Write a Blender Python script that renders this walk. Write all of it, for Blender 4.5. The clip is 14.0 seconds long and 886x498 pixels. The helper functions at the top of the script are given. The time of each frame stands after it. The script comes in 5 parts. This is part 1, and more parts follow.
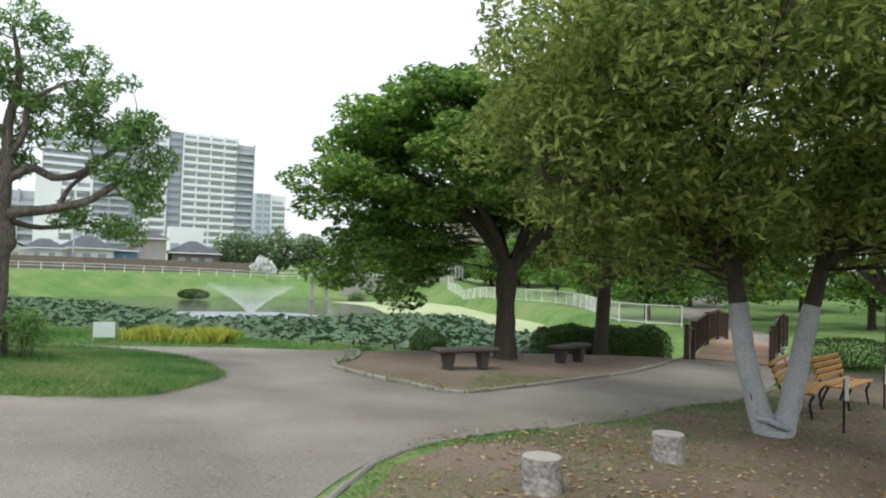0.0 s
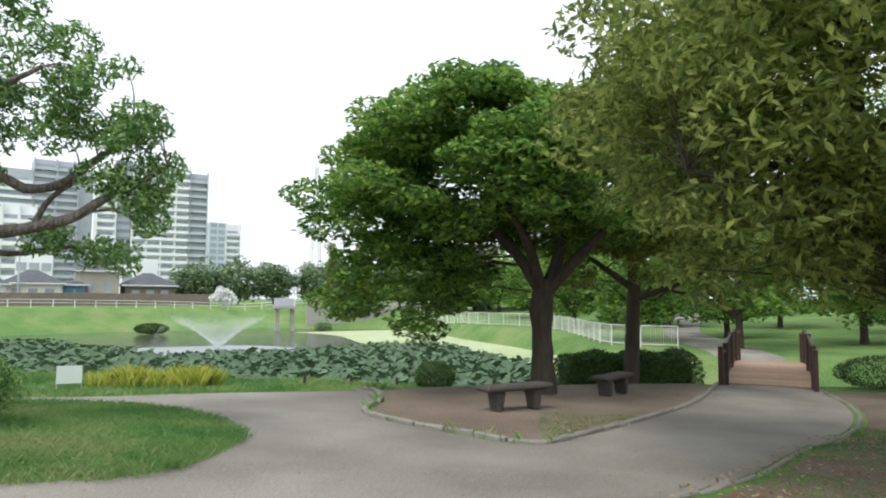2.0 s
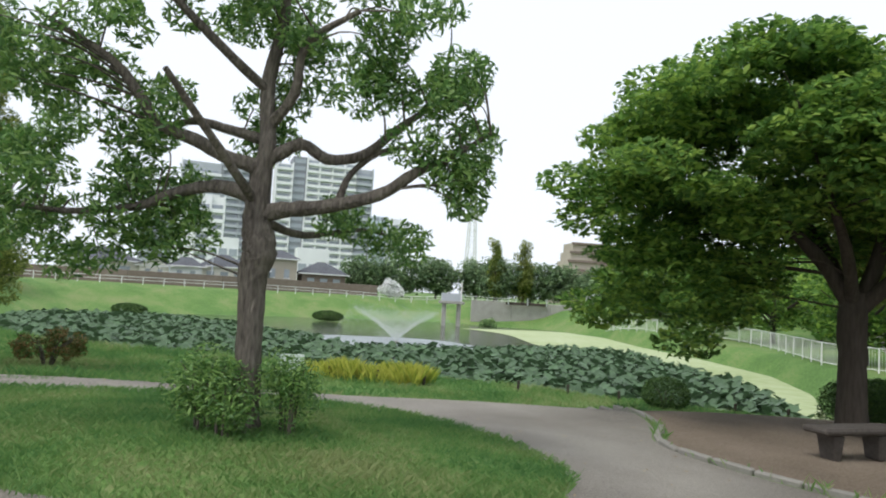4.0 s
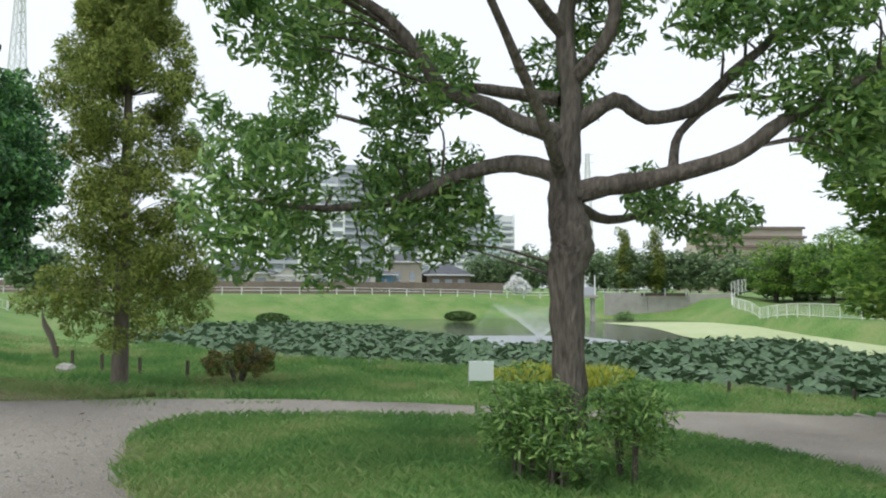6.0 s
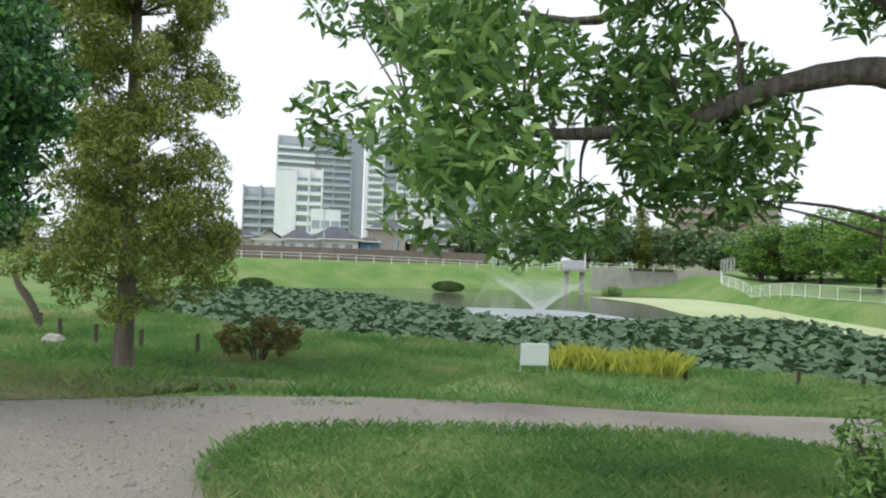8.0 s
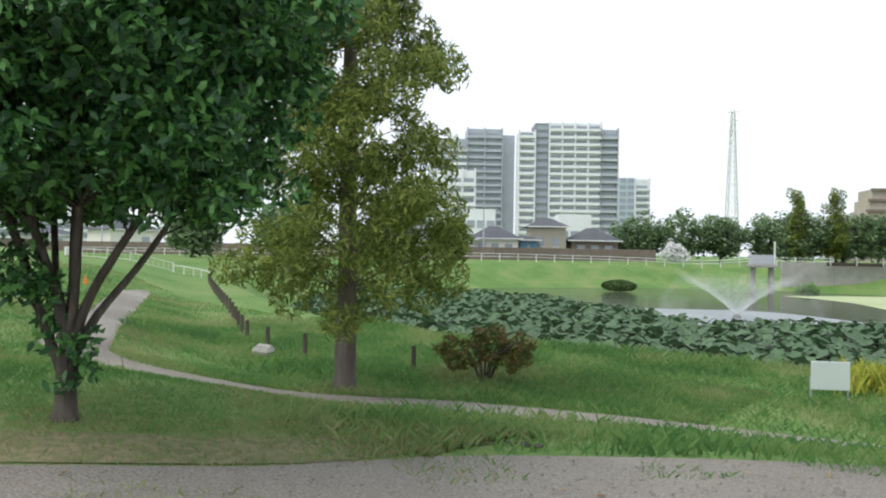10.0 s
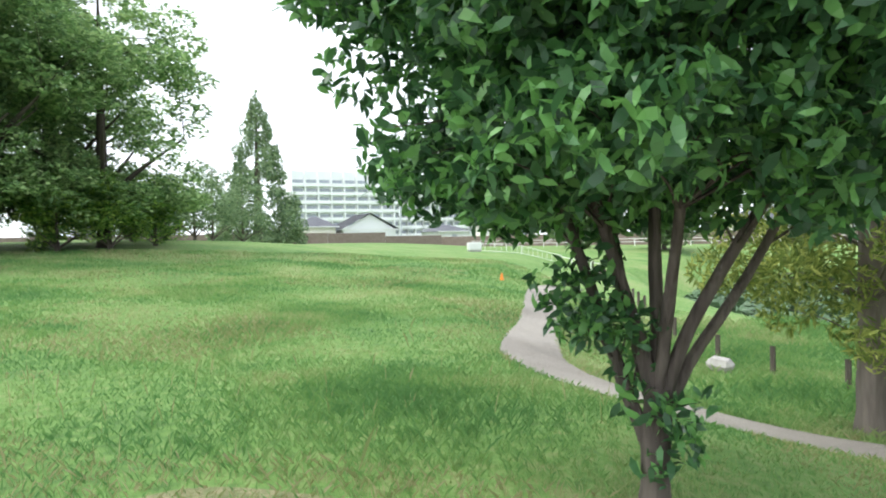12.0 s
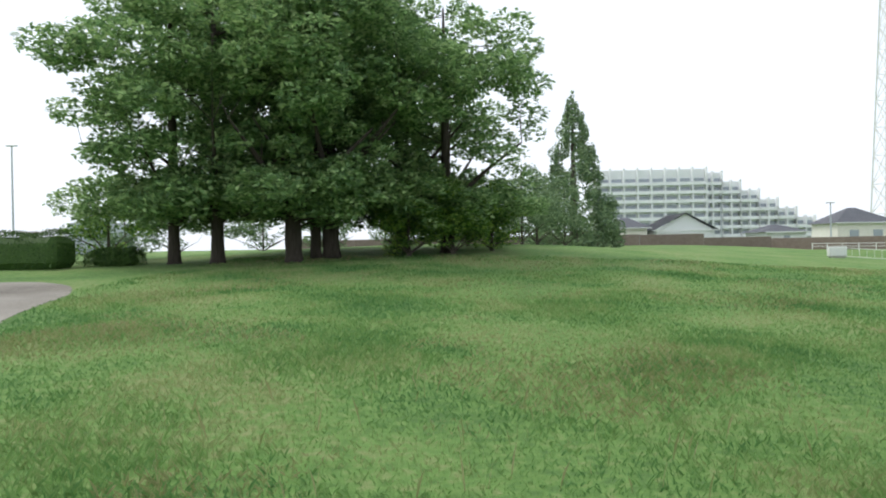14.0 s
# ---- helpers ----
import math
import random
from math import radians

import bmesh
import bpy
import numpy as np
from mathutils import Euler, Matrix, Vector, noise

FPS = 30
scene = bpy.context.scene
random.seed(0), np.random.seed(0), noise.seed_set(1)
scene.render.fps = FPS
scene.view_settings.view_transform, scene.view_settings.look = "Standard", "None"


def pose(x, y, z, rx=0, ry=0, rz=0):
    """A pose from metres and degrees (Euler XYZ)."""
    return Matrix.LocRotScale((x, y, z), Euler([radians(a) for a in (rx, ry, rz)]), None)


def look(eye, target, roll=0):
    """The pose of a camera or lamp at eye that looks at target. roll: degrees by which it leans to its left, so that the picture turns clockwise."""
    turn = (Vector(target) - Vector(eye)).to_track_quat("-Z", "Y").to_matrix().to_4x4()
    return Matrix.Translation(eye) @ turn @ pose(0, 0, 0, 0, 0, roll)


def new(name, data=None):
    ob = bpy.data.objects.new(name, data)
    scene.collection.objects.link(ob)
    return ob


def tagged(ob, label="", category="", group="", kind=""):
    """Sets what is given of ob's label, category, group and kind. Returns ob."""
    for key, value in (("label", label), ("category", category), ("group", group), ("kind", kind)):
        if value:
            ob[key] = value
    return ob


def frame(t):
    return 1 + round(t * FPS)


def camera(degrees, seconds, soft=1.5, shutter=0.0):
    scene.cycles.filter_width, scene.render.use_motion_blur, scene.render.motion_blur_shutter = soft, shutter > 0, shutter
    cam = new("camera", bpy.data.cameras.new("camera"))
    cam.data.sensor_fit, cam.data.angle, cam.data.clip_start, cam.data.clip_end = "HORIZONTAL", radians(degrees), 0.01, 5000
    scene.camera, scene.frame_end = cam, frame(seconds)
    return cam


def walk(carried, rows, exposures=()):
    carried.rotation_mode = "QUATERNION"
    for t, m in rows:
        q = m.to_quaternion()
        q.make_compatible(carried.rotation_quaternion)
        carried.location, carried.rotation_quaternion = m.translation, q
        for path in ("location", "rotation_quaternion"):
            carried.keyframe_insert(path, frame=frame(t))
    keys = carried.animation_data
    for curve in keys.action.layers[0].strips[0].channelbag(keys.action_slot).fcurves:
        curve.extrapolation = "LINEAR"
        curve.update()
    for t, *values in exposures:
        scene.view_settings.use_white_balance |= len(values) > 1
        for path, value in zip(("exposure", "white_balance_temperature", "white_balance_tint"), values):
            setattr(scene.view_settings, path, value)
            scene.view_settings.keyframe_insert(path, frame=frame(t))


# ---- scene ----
cam = camera(66.7, 14.0, soft=2.0)
PATH = [
    (0, (2.229, 2.331, 1.538), (1.86, 4.295, 1.61), 1.9),
    (0.5, (1.824, 2.752, 1.548), (1.678, 4.745, 1.618), 1.6),
    (1, (1.35, 3.178, 1.547), (1.303, 5.174, 1.665), 1.3),
    (1.5, (0.871, 3.578, 1.528), (0.884, 5.574, 1.665), 0.7),
    (2, (0.399, 3.964, 1.51), (0.157, 5.943, 1.66), 0.3),
    (2.5, (-0.103, 4.329, 1.492), (-0.348, 6.31, 1.621), 0.7),
    (3, (-0.736, 4.702, 1.511), (-1.128, 6.659, 1.635), 2.1),
    (3.5, (-1.335, 5.03, 1.464), (-1.72, 6.989, 1.594), 3.1),
    (4, (-2.019, 5.268, 1.518), (-2.694, 7.146, 1.649), 3.4),
    (6.5, (-4.815, 6.105, 1.473), (-5.801, 7.841, 1.575), 0.5),
    (7, (-5.392, 6.324, 1.472), (-6.378, 8.063, 1.547), 1.0),
    (7.5, (-6.016, 6.601, 1.482), (-6.916, 8.386, 1.508), 2.1),
    (10, (-9.099, 7.888, 1.421), (-10.371, 9.431, 1.429), 0.9),
    (10.5, (-9.645, 7.925, 1.438), (-11.167, 9.221, 1.401), 0.8),
    (11, (-10.26, 8.003, 1.45), (-11.892, 9.157, 1.399), 0.6),
    (11.5, (-10.755, 7.906, 1.529), (-12.532, 8.822, 1.457), -0.1),
    (12, (-11.202, 7.779, 1.553), (-13.078, 8.471, 1.527), -1.1),
    (12.5, (-11.806, 7.51, 1.617), (-13.779, 7.832, 1.564), -0.8),
    (13, (-12.387, 7.296, 1.656), (-14.385, 7.308, 1.588), -1.5),
    (13.5, (-12.816, 7.014, 1.689), (-14.812, 6.909, 1.614), -1.4),
    (14, (-13.272, 6.664, 1.767), (-15.264, 6.493, 1.759), -1.0),
]
walk(cam, [(t, look(eye, target, roll)) for t, eye, target, roll in PATH],
     [(0, 0.32), (0.8, 0.36), (1.5, 0.5), (2.5, 0.32), (3.5, 0.17), (6.3, 0.15), (7.5, 0.2), (9.8, 0.2), (10.5, 0.44), (11.2, 0.92), (12, 1.02), (12.6, 0.62), (13, 0.38), (13.5, 0.24), (14, 0.22)])

# ---- world and light: bright overcast ----
world = bpy.data.worlds.new("overcast_sky")
scene.world = world
world.use_nodes = True
wn, wl = world.node_tree.nodes, world.node_tree.links
sky = wn.new("ShaderNodeTexSky")
sky.sky_type, sky.sun_disc = "NISHITA", False
sky.sun_elevation, sky.sun_rotation = radians(52), radians(200)
sky.air_density, sky.dust_density = 1.0, 4.0
scaled = wn.new("ShaderNodeVectorMath")
scaled.operation = "SCALE"
scaled.inputs[3].default_value = 0.07
cloud = wn.new("ShaderNodeMix")
cloud.data_type = "RGBA"
cloud.inputs[0].default_value = 0.82
cloud.inputs[7].default_value = (1.05, 1.12, 1.23, 1)
wl.new(sky.outputs[0], scaled.inputs[0])
wl.new(scaled.outputs[0], cloud.inputs[6])
wl.new(cloud.outputs[2], wn["Background"].inputs[0])
wn["Background"].inputs[1].default_value = 1.0
sun_data = bpy.data.lights.new("sun", "SUN")
sun_data.energy, sun_data.angle, sun_data.color = 1.4, radians(22), (1.0, 0.97, 0.92)
sun = new("sun", sun_data)
sun.matrix_world = look((0, 0, 60), (14, 34, 0))

# ---- helpers of this place ----
rng = np.random.default_rng(7)


def smooth(a, b, v):
    k = np.clip((v - a) / (b - a), 0, 1)
    return k * k * (3 - 2 * k)


POND = [(1.6, 27.2), (2.4, 31), (3.4, 40), (2.6, 48), (-0.5, 56), (-5.5, 66), (-10, 77), (-20, 83), (-30, 80), (-40, 69),
        (-47, 58), (-51, 48), (-48, 40), (-41, 32.5), (-32, 27), (-24, 24), (-18, 23.6), (-13, 25.0), (-8, 26.4), (-3, 27.2)]
WATER = -2.12
BANK = [(9, 26.5), (4, 25.0), (-1, 22.3), (-4.5, 19.4), (-8.0, 16.8), (-11, 14.9), (-13.5, 13.4), (-16, 12.5), (-19, 12.9), (-24, 15.2), (-30, 18.2), (-37, 23), (-46, 27.0), (-60, 34),
        (-60, 60), (9, 60)]


def inside(poly, x, y):
    """Signed distance to a polygon, positive inside; arrays welcome."""
    x, y = np.asarray(x, float), np.asarray(y, float)
    best, odd = np.full(x.shape, 1e9), np.zeros(x.shape, bool)
    for (ax, ay), (bx, by) in zip(poly, poly[1:] + poly[:1]):
        ex, ey = bx - ax, by - ay
        k = np.clip(((x - ax) * ex + (y - ay) * ey) / (ex * ex + ey * ey), 0, 1)
        best = np.minimum(best, np.hypot(x - ax - k * ex, y - ay - k * ey))
        cross = (ay > y) != (by > y)
        odd ^= cross & (x < ex * (y - ay) / (ey if abs(ey) > 1e-9 else 1e-9) + ax)
    return np.where(odd, best, -best)


def bump(x, y, cx, cy, r, h):
    return h * np.exp(-((x - cx) ** 2 + (y - cy) ** 2) / (r * r))


def height(x, y):
    """Height of the ground: a park sloping to the pond, a levee behind it."""
    x, y = np.asarray(x, float), np.asarray(y, float)
    z = -0.026 * x - 0.028 * y + 0.035
    z = np.where(z > 1.0, 1.0 + 0.4 * np.tanh((z - 1.0) / 0.4), z)
    z = np.where(z < -0.75, -0.75 + 0.2 * np.tanh((z + 0.75) / 0.2), z)
    z = z + bump(x, y, -15.0, 9.3, 2.3, 0.24) + bump(x, y, -46, 6, 14, 0.75) + bump(x, y, -5.92, 10.79, 2.2, 0.16) + 0.02 * np.sin(x * 0.9 + 1) * np.sin(y * 0.8)
    z = z - 0.65 * smooth(-2.4, 1.8, inside(BANK, x, y))
    d = inside(POND, x, y)
    bank = smooth(0, 13, -d) * smooth(28, 46, y) * smooth(-4, -16, x)
    z = z * (1 - bank) + bank * 0.5
    right = smooth(-6, 6, x + 0.1 * (y - 30)) * smooth(26, 40, y)
    z = z * (1 - right) + right * (-0.95 + 1.6 * smooth(50, 120, y) + 0.8 * smooth(12, 40, x))
    ditch = np.exp(-((y - 30.5) / 2.6) ** 2) * smooth(3.0, 4.5, x)
    z = z - 1.1 * ditch
    wide = 1.6 + 1.6 * smooth(-12, -20, x) + 10 * smooth(40, 56, y) * smooth(-8, -20, x)
    k = smooth(0, 1, (d + wide) / (wide + 0.5))
    return z * (1 - k) + k * (WATER - 0.5)


def ground_z(x, y):
    return float(height(x, y))


def mesh_of(name, verts, faces, smooth_shaded=False):
    """A mesh from an array of points and an array of faces with equally many corners."""
    verts, faces = np.asarray(verts, np.float32), np.asarray(faces, np.int32)
    me = bpy.data.meshes.new(name)
    me.vertices.add(len(verts))
    me.vertices.foreach_set("co", verts.ravel())
    n, k = faces.shape
    me.loops.add(n * k)
    me.loops.foreach_set("vertex_index", faces.ravel())
    me.polygons.add(n)
    me.polygons.foreach_set("loop_start", np.arange(0, n * k, k, dtype=np.int32))
    me.polygons.foreach_set("use_smooth", np.full(n, smooth_shaded))
    me.update(calc_edges=True)
    return me


def thing(name, x, y, z, label, category, group="", kind="", rz=0):
    ob = new(name)
    ob.empty_display_size = 0.2
    ob.matrix_world = pose(x, y, z, 0, 0, rz)
    return tagged(ob, label, category, group, kind)


def part(name, bm, material, parent=None, label="", smooth_shaded=False):
    """Links a bmesh or mesh as one object under a thing or a part."""
    if isinstance(bm, bmesh.types.BMesh):
        me = bpy.data.meshes.new(name)
        bm.to_mesh(me)
        bm.free()
        if smooth_shaded:
            me.polygons.foreach_set("use_smooth", [True] * len(me.polygons))
    else:
        me = bm
    if material and not me.materials:
        me.materials.append(material)
    ob = new(name, me)
    ob.parent = parent
    return tagged(ob, label) if label else ob


def box(sx, sy, sz, x=0, y=0, z=0, rx=0, ry=0, rz=0, bevel=0.01, bm=None):
    """A bevelled block, centred at x, y, z."""
    own = bmesh.new()
    bmesh.ops.create_cube(own, size=1, matrix=Matrix.Diagonal((sx, sy, sz, 1)))
    if bevel:
        bmesh.ops.bevel(own, geom=list(own.edges), offset=min(bevel, sx / 3, sy / 3, sz / 3), segments=1, affect="EDGES", profile=0.6)
    own.transform(pose(x, y, z, rx, ry, rz))
    if bm is None:
        return own
    me = bpy.data.meshes.new("tmp")
    own.to_mesh(me)
    own.free()
    bm.from_mesh(me)
    bpy.data.meshes.remove(me)
    return bm


def tubes(lines, sides=8, wobble=0.0):
    """Tapered tubes along polylines of (x, y, z, radius), as points and faces."""
    V, F, n = [], [], 0
    ang = np.linspace(0, 2 * np.pi, sides, endpoint=False)
    for line in lines:
        p = np.array(line, float)
        d = np.gradient(p[:, :3], axis=0)
        d /= np.linalg.norm(d, axis=1)[:, None] + 1e-9
        ref = np.array([1.0, 0.2, 0.1]) if abs(d[:, 0]).mean() < 0.7 else np.array([0.1, 1.0, 0.2])
        a = np.cross(d, ref)
        a /= np.linalg.norm(a, axis=1)[:, None] + 1e-9
        b = np.cross(d, a)
        for i in range(len(p)):
            r = p[i, 3] * (1 + wobble * rng.uniform(-1, 1, sides))
            V.append(p[i, :3] + (np.cos(ang) * r)[:, None] * a[i] + (np.sin(ang) * r)[:, None] * b[i])
            if i:
                for k in range(sides):
                    m = (k + 1) % sides
                    F.append((n + (i - 1) * sides + k, n + (i - 1) * sides + m, n + i * sides + m, n + i * sides + k))
        n += len(p) * sides
    return np.concatenate(V), np.array(F)


def spline(pts, steps=5):
    """Catmull-Rom through points of any width."""
    p = np.array(pts, float)
    p = np.vstack([2 * p[0] - p[1], p, 2 * p[-1] - p[-2]])
    out = []
    for i in range(1, len(p) - 2):
        for t in np.linspace(0, 1, steps, endpoint=False):
            out.append(0.5 * (2 * p[i] + (p[i + 1] - p[i - 1]) * t + (2 * p[i - 1] - 5 * p[i] + 4 * p[i + 1] - p[i + 2]) * t * t
                              + (3 * p[i] - p[i - 1] - 3 * p[i + 1] + p[i + 2]) * t ** 3))
    out.append(p[-2])
    return np.array(out)


def leaves(centres, long, wide, up=0.6, droop=0.0, fold=0.18, fine=False):
    """Folded leaves at the centres, as points and triangles; fine ones are pointed ovals."""
    n = len(centres)
    t = rng.normal(size=(n, 3))
    t[:, 2] = t[:, 2] * (1 - up) - droop
    t /= np.linalg.norm(t, axis=1)[:, None]
    q = rng.normal(size=(n, 3)) * (1 - up)
    q[:, 2] += up * 1.6
    b = np.cross(t, q)
    b /= np.linalg.norm(b, axis=1)[:, None] + 1e-9
    nn = np.cross(b, t)
    s = rng.uniform(0.65, 1.3, n)[:, None]
    if fine:
        v = np.empty((n, 6, 3))
        for k, (at, side, lift) in enumerate(((-0.5, 0, 0), (-0.2, 0.5, fold), (0.18, 0.4, fold), (0.5, 0, -0.3), (0.18, -0.4, fold), (-0.2, -0.5, fold))):
            v[:, k] = centres + t * long * s * at + b * wide * s * side + nn * wide * s * lift
        base = np.arange(n)[:, None] * 6
        return v.reshape(-1, 3), np.concatenate([base + q for q in ([0, 1, 5], [1, 2, 4], [1, 4, 5], [2, 3, 4])])
    v = np.empty((n, 4, 3))
    v[:, 0] = centres - t * long * s * 0.5
    v[:, 1] = centres + b * wide * s * 0.5 + nn * fold * wide * s
    v[:, 2] = centres + t * long * s * 0.5
    v[:, 3] = centres - b * wide * s * 0.5 + nn * fold * wide * s
    base = np.arange(n)[:, None] * 4
    f = np.concatenate([base + [0, 1, 2], base + [0, 2, 3]])
    return v.reshape(-1, 3), f


def clumped(clumps, n, shell=0.5):
    """Leaf places in ellipsoid clumps (x, y, z, rx, ry, rz), more of them towards the rim."""
    c = np.array(clumps, float)
    vol = (c[:, 3] * c[:, 4] * c[:, 5]) ** 0.72
    pick = rng.choice(len(c), n, p=vol / vol.sum())
    d = rng.normal(size=(n, 3))
    d /= np.linalg.norm(d, axis=1)[:, None]
    r = rng.uniform(0, 1, n) ** (1 / 3) * (1 - shell) + shell * rng.uniform(0.6, 1.05, n)
    return c[pick, :3] + d * r[:, None] * c[pick, 3:]


# ---- materials ----
def material(name, colors, rough=0.8, scale=8.0, bump_size=0.0, bump_scale=60.0, metal=0.0, island=0.0, translucent=0.0, coarse=None, detail=5.0, spec=0.3, per_object=0.0, spread=0.2, stretch=1.0):
    """Noise between the colours at two sizes, relief, and chance shade by leaf or piece."""
    m = bpy.data.materials.new(name)
    m.use_nodes = True
    n, l = m.node_tree.nodes, m.node_tree.links
    bsdf = n["Principled BSDF"]
    bsdf.inputs["Roughness"].default_value = rough
    bsdf.inputs["Metallic"].default_value = metal
    bsdf.inputs["Specular IOR Level"].default_value = spec
    coord = n.new("ShaderNodeTexCoord")
    fit = n.new("ShaderNodeMapping")
    fit.inputs["Scale"].default_value = (1, 1, stretch)
    l.new(coord.outputs["Object"], fit.inputs["Vector"])
    big = n.new("ShaderNodeTexNoise")
    big.inputs["Scale"].default_value = coarse if coarse else scale * 0.12
    big.inputs["Detail"].default_value = 3
    fine = n.new("ShaderNodeTexNoise")
    fine.inputs["Scale"].default_value = scale
    fine.inputs["Detail"].default_value = detail
    for t in (big, fine):
        l.new(fit.outputs[0], t.inputs["Vector"])
    add = n.new("ShaderNodeMath")
    add.operation = "MULTIPLY_ADD"
    add.inputs[1].default_value = 0.55
    half = n.new("ShaderNodeMath")
    half.operation = "MULTIPLY"
    half.inputs[1].default_value = 0.45
    l.new(big.outputs[0], half.inputs[0])
    l.new(fine.outputs[0], add.inputs[0])
    l.new(half.outputs[0], add.inputs[2])
    last = add.outputs[0]
    for amount, source, out in ((island, "ShaderNodeNewGeometry", "Random Per Island"), (per_object, "ShaderNodeObjectInfo", "Random")):
        if amount:
            src = n.new(source)
            mix = n.new("ShaderNodeMix")
            mix.inputs[0].default_value = amount
            l.new(last, mix.inputs[2])
            l.new(src.outputs[out], mix.inputs[3])
            last = mix.outputs[0]
    ramp = n.new("ShaderNodeValToRGB")
    ramp.color_ramp.elements[0].position, ramp.color_ramp.elements[1].position = 0.5 - spread, 0.5 + spread
    ramp.color_ramp.elements[0].color = (*colors[0], 1)
    ramp.color_ramp.elements[1].color = (*colors[-1], 1)
    for i, c in enumerate(colors[1:-1]):
        ramp.color_ramp.elements.new(0.5 - spread + 2 * spread * (i + 1) / (len(colors) - 1)).color = (*c, 1)
    l.new(last, ramp.inputs[0])
    l.new(ramp.outputs[0], bsdf.inputs["Base Color"])
    if bump_size:
        rel = n.new("ShaderNodeTexNoise")
        rel.inputs["Scale"].default_value = bump_scale
        rel.inputs["Detail"].default_value = 6
        l.new(fit.outputs[0], rel.inputs["Vector"])
        bp = n.new("ShaderNodeBump")
        bp.inputs["Strength"].default_value = 1.0
        bp.inputs["Distance"].default_value = bump_size
        l.new(rel.outputs[0], bp.inputs["Height"])
        l.new(bp.outputs[0], bsdf.inputs["Normal"])
    if translucent:
        tr = n.new("ShaderNodeBsdfTranslucent")
        l.new(ramp.outputs[0], tr.inputs[0])
        mx = n.new("ShaderNodeMixShader")
        mx.inputs[0].default_value = translucent
        l.new(bsdf.outputs[0], mx.inputs[1])
        l.new(tr.outputs[0], mx.inputs[2])
        l.new(mx.outputs[0], n["Material Output"].inputs[0])
    return m


TURF = material("turf", [(0.08, 0.16, 0.042), (0.13, 0.24, 0.06), (0.23, 0.26, 0.11)], 0.95, 9, 0.02, 40, coarse=0.35, spread=0.13)
BLADE = material("grass_blade", [(0.105, 0.235, 0.075), (0.185, 0.33, 0.1), (0.33, 0.38, 0.17)], 0.7, 0.7, island=0.14, translucent=0.45, coarse=0.35, spread=0.12)
HAY = material("dry_grass_blade", [(0.2, 0.26, 0.09), (0.3, 0.31, 0.14), (0.38, 0.35, 0.2)], 0.8, 0.8, island=0.3, translucent=0.4)
ASPHALT = material("worn_asphalt", [(0.155, 0.138, 0.118), (0.27, 0.248, 0.215), (0.39, 0.36, 0.31)], 0.9, 70, 0.01, 160, coarse=0.4, spread=0.13)
DIRT = material("trodden_earth", [(0.14, 0.108, 0.078), (0.205, 0.16, 0.118), (0.26, 0.212, 0.162)], 0.95, 30, 0.012, 90, coarse=0.6, spread=0.13)
STRAW = material("dry_turf", [(0.12, 0.16, 0.06), (0.19, 0.2, 0.095), (0.29, 0.25, 0.15)], 0.95, 14, 0.02, 50, coarse=0.9, spread=0.13)
KERB = material("kerb_concrete", [(0.208, 0.200, 0.176), (0.304, 0.288, 0.256)], 0.9, 25, 0.004, 120, per_object=0.3)
CONCRETE = material("weathered_concrete", [(0.26, 0.25, 0.23), (0.36, 0.35, 0.32), (0.44, 0.43, 0.39)], 0.9, 10, 0.006, 60)
STONE = material("bench_stone", [(0.060, 0.051, 0.045), (0.114, 0.099, 0.087)], 0.85, 20, 0.006, 80)
STUMP_SIDE = material("stump_side", [(0.10, 0.09, 0.085), (0.30, 0.28, 0.26), (0.50, 0.48, 0.45)], 0.95, 22, 0.02, 30)
STUMP_TOP = material("stump_top", [(0.34, 0.32, 0.29), (0.47, 0.45, 0.41)], 0.9, 20, 0.003, 90)
BARK = material("grey_brown_bark", [(0.055, 0.045, 0.038), (0.12, 0.10, 0.085), (0.20, 0.17, 0.14)], 0.95, 22, 0.045, 24, stretch=0.16)
BARK_CAMPHOR = material("camphor_bark", [(0.05, 0.042, 0.036), (0.15, 0.13, 0.11), (0.27, 0.24, 0.20)], 0.95, 34, 0.05, 30, stretch=0.22, coarse=3.0)
BARK_DARK = material("dark_bark", [(0.042, 0.035, 0.028), (0.098, 0.081, 0.067)], 0.95, 22, 0.02, 26, stretch=0.16)
BARK_PALE = material("pale_bark", [(0.12, 0.10, 0.085), (0.26, 0.22, 0.19)], 0.95, 18, 0.02, 30, stretch=0.16)
WRAP = material("tree_wrap_gauze", [(0.30, 0.31, 0.32), (0.42, 0.43, 0.44), (0.52, 0.53, 0.54)], 0.95, 26, 0.008, 40)
WOOD = material("varnished_slat", [(0.375, 0.188, 0.062), (0.550, 0.300, 0.106), (0.650, 0.388, 0.163)], 0.55, 14, 0.002, 60, per_object=0.35)
IRON = material("dark_iron", [(0.02, 0.018, 0.017), (0.045, 0.04, 0.038)], 0.5, 30, metal=0.6)
BROWN_METAL = material("brown_railing_paint", [(0.06, 0.035, 0.03), (0.10, 0.06, 0.05)], 0.5, 20)
DECK = material("deck_plank", [(0.34, 0.22, 0.15), (0.48, 0.33, 0.23)], 0.85, 16, 0.004, 60, per_object=0.4)
WHITE = material("white_paint", [(0.70, 0.71, 0.70), (0.82, 0.82, 0.80)], 0.6, 12)
PALE_METAL = material("galvanised_steel", [(0.45, 0.47, 0.48), (0.6, 0.62, 0.63)], 0.45, 20, metal=0.5)
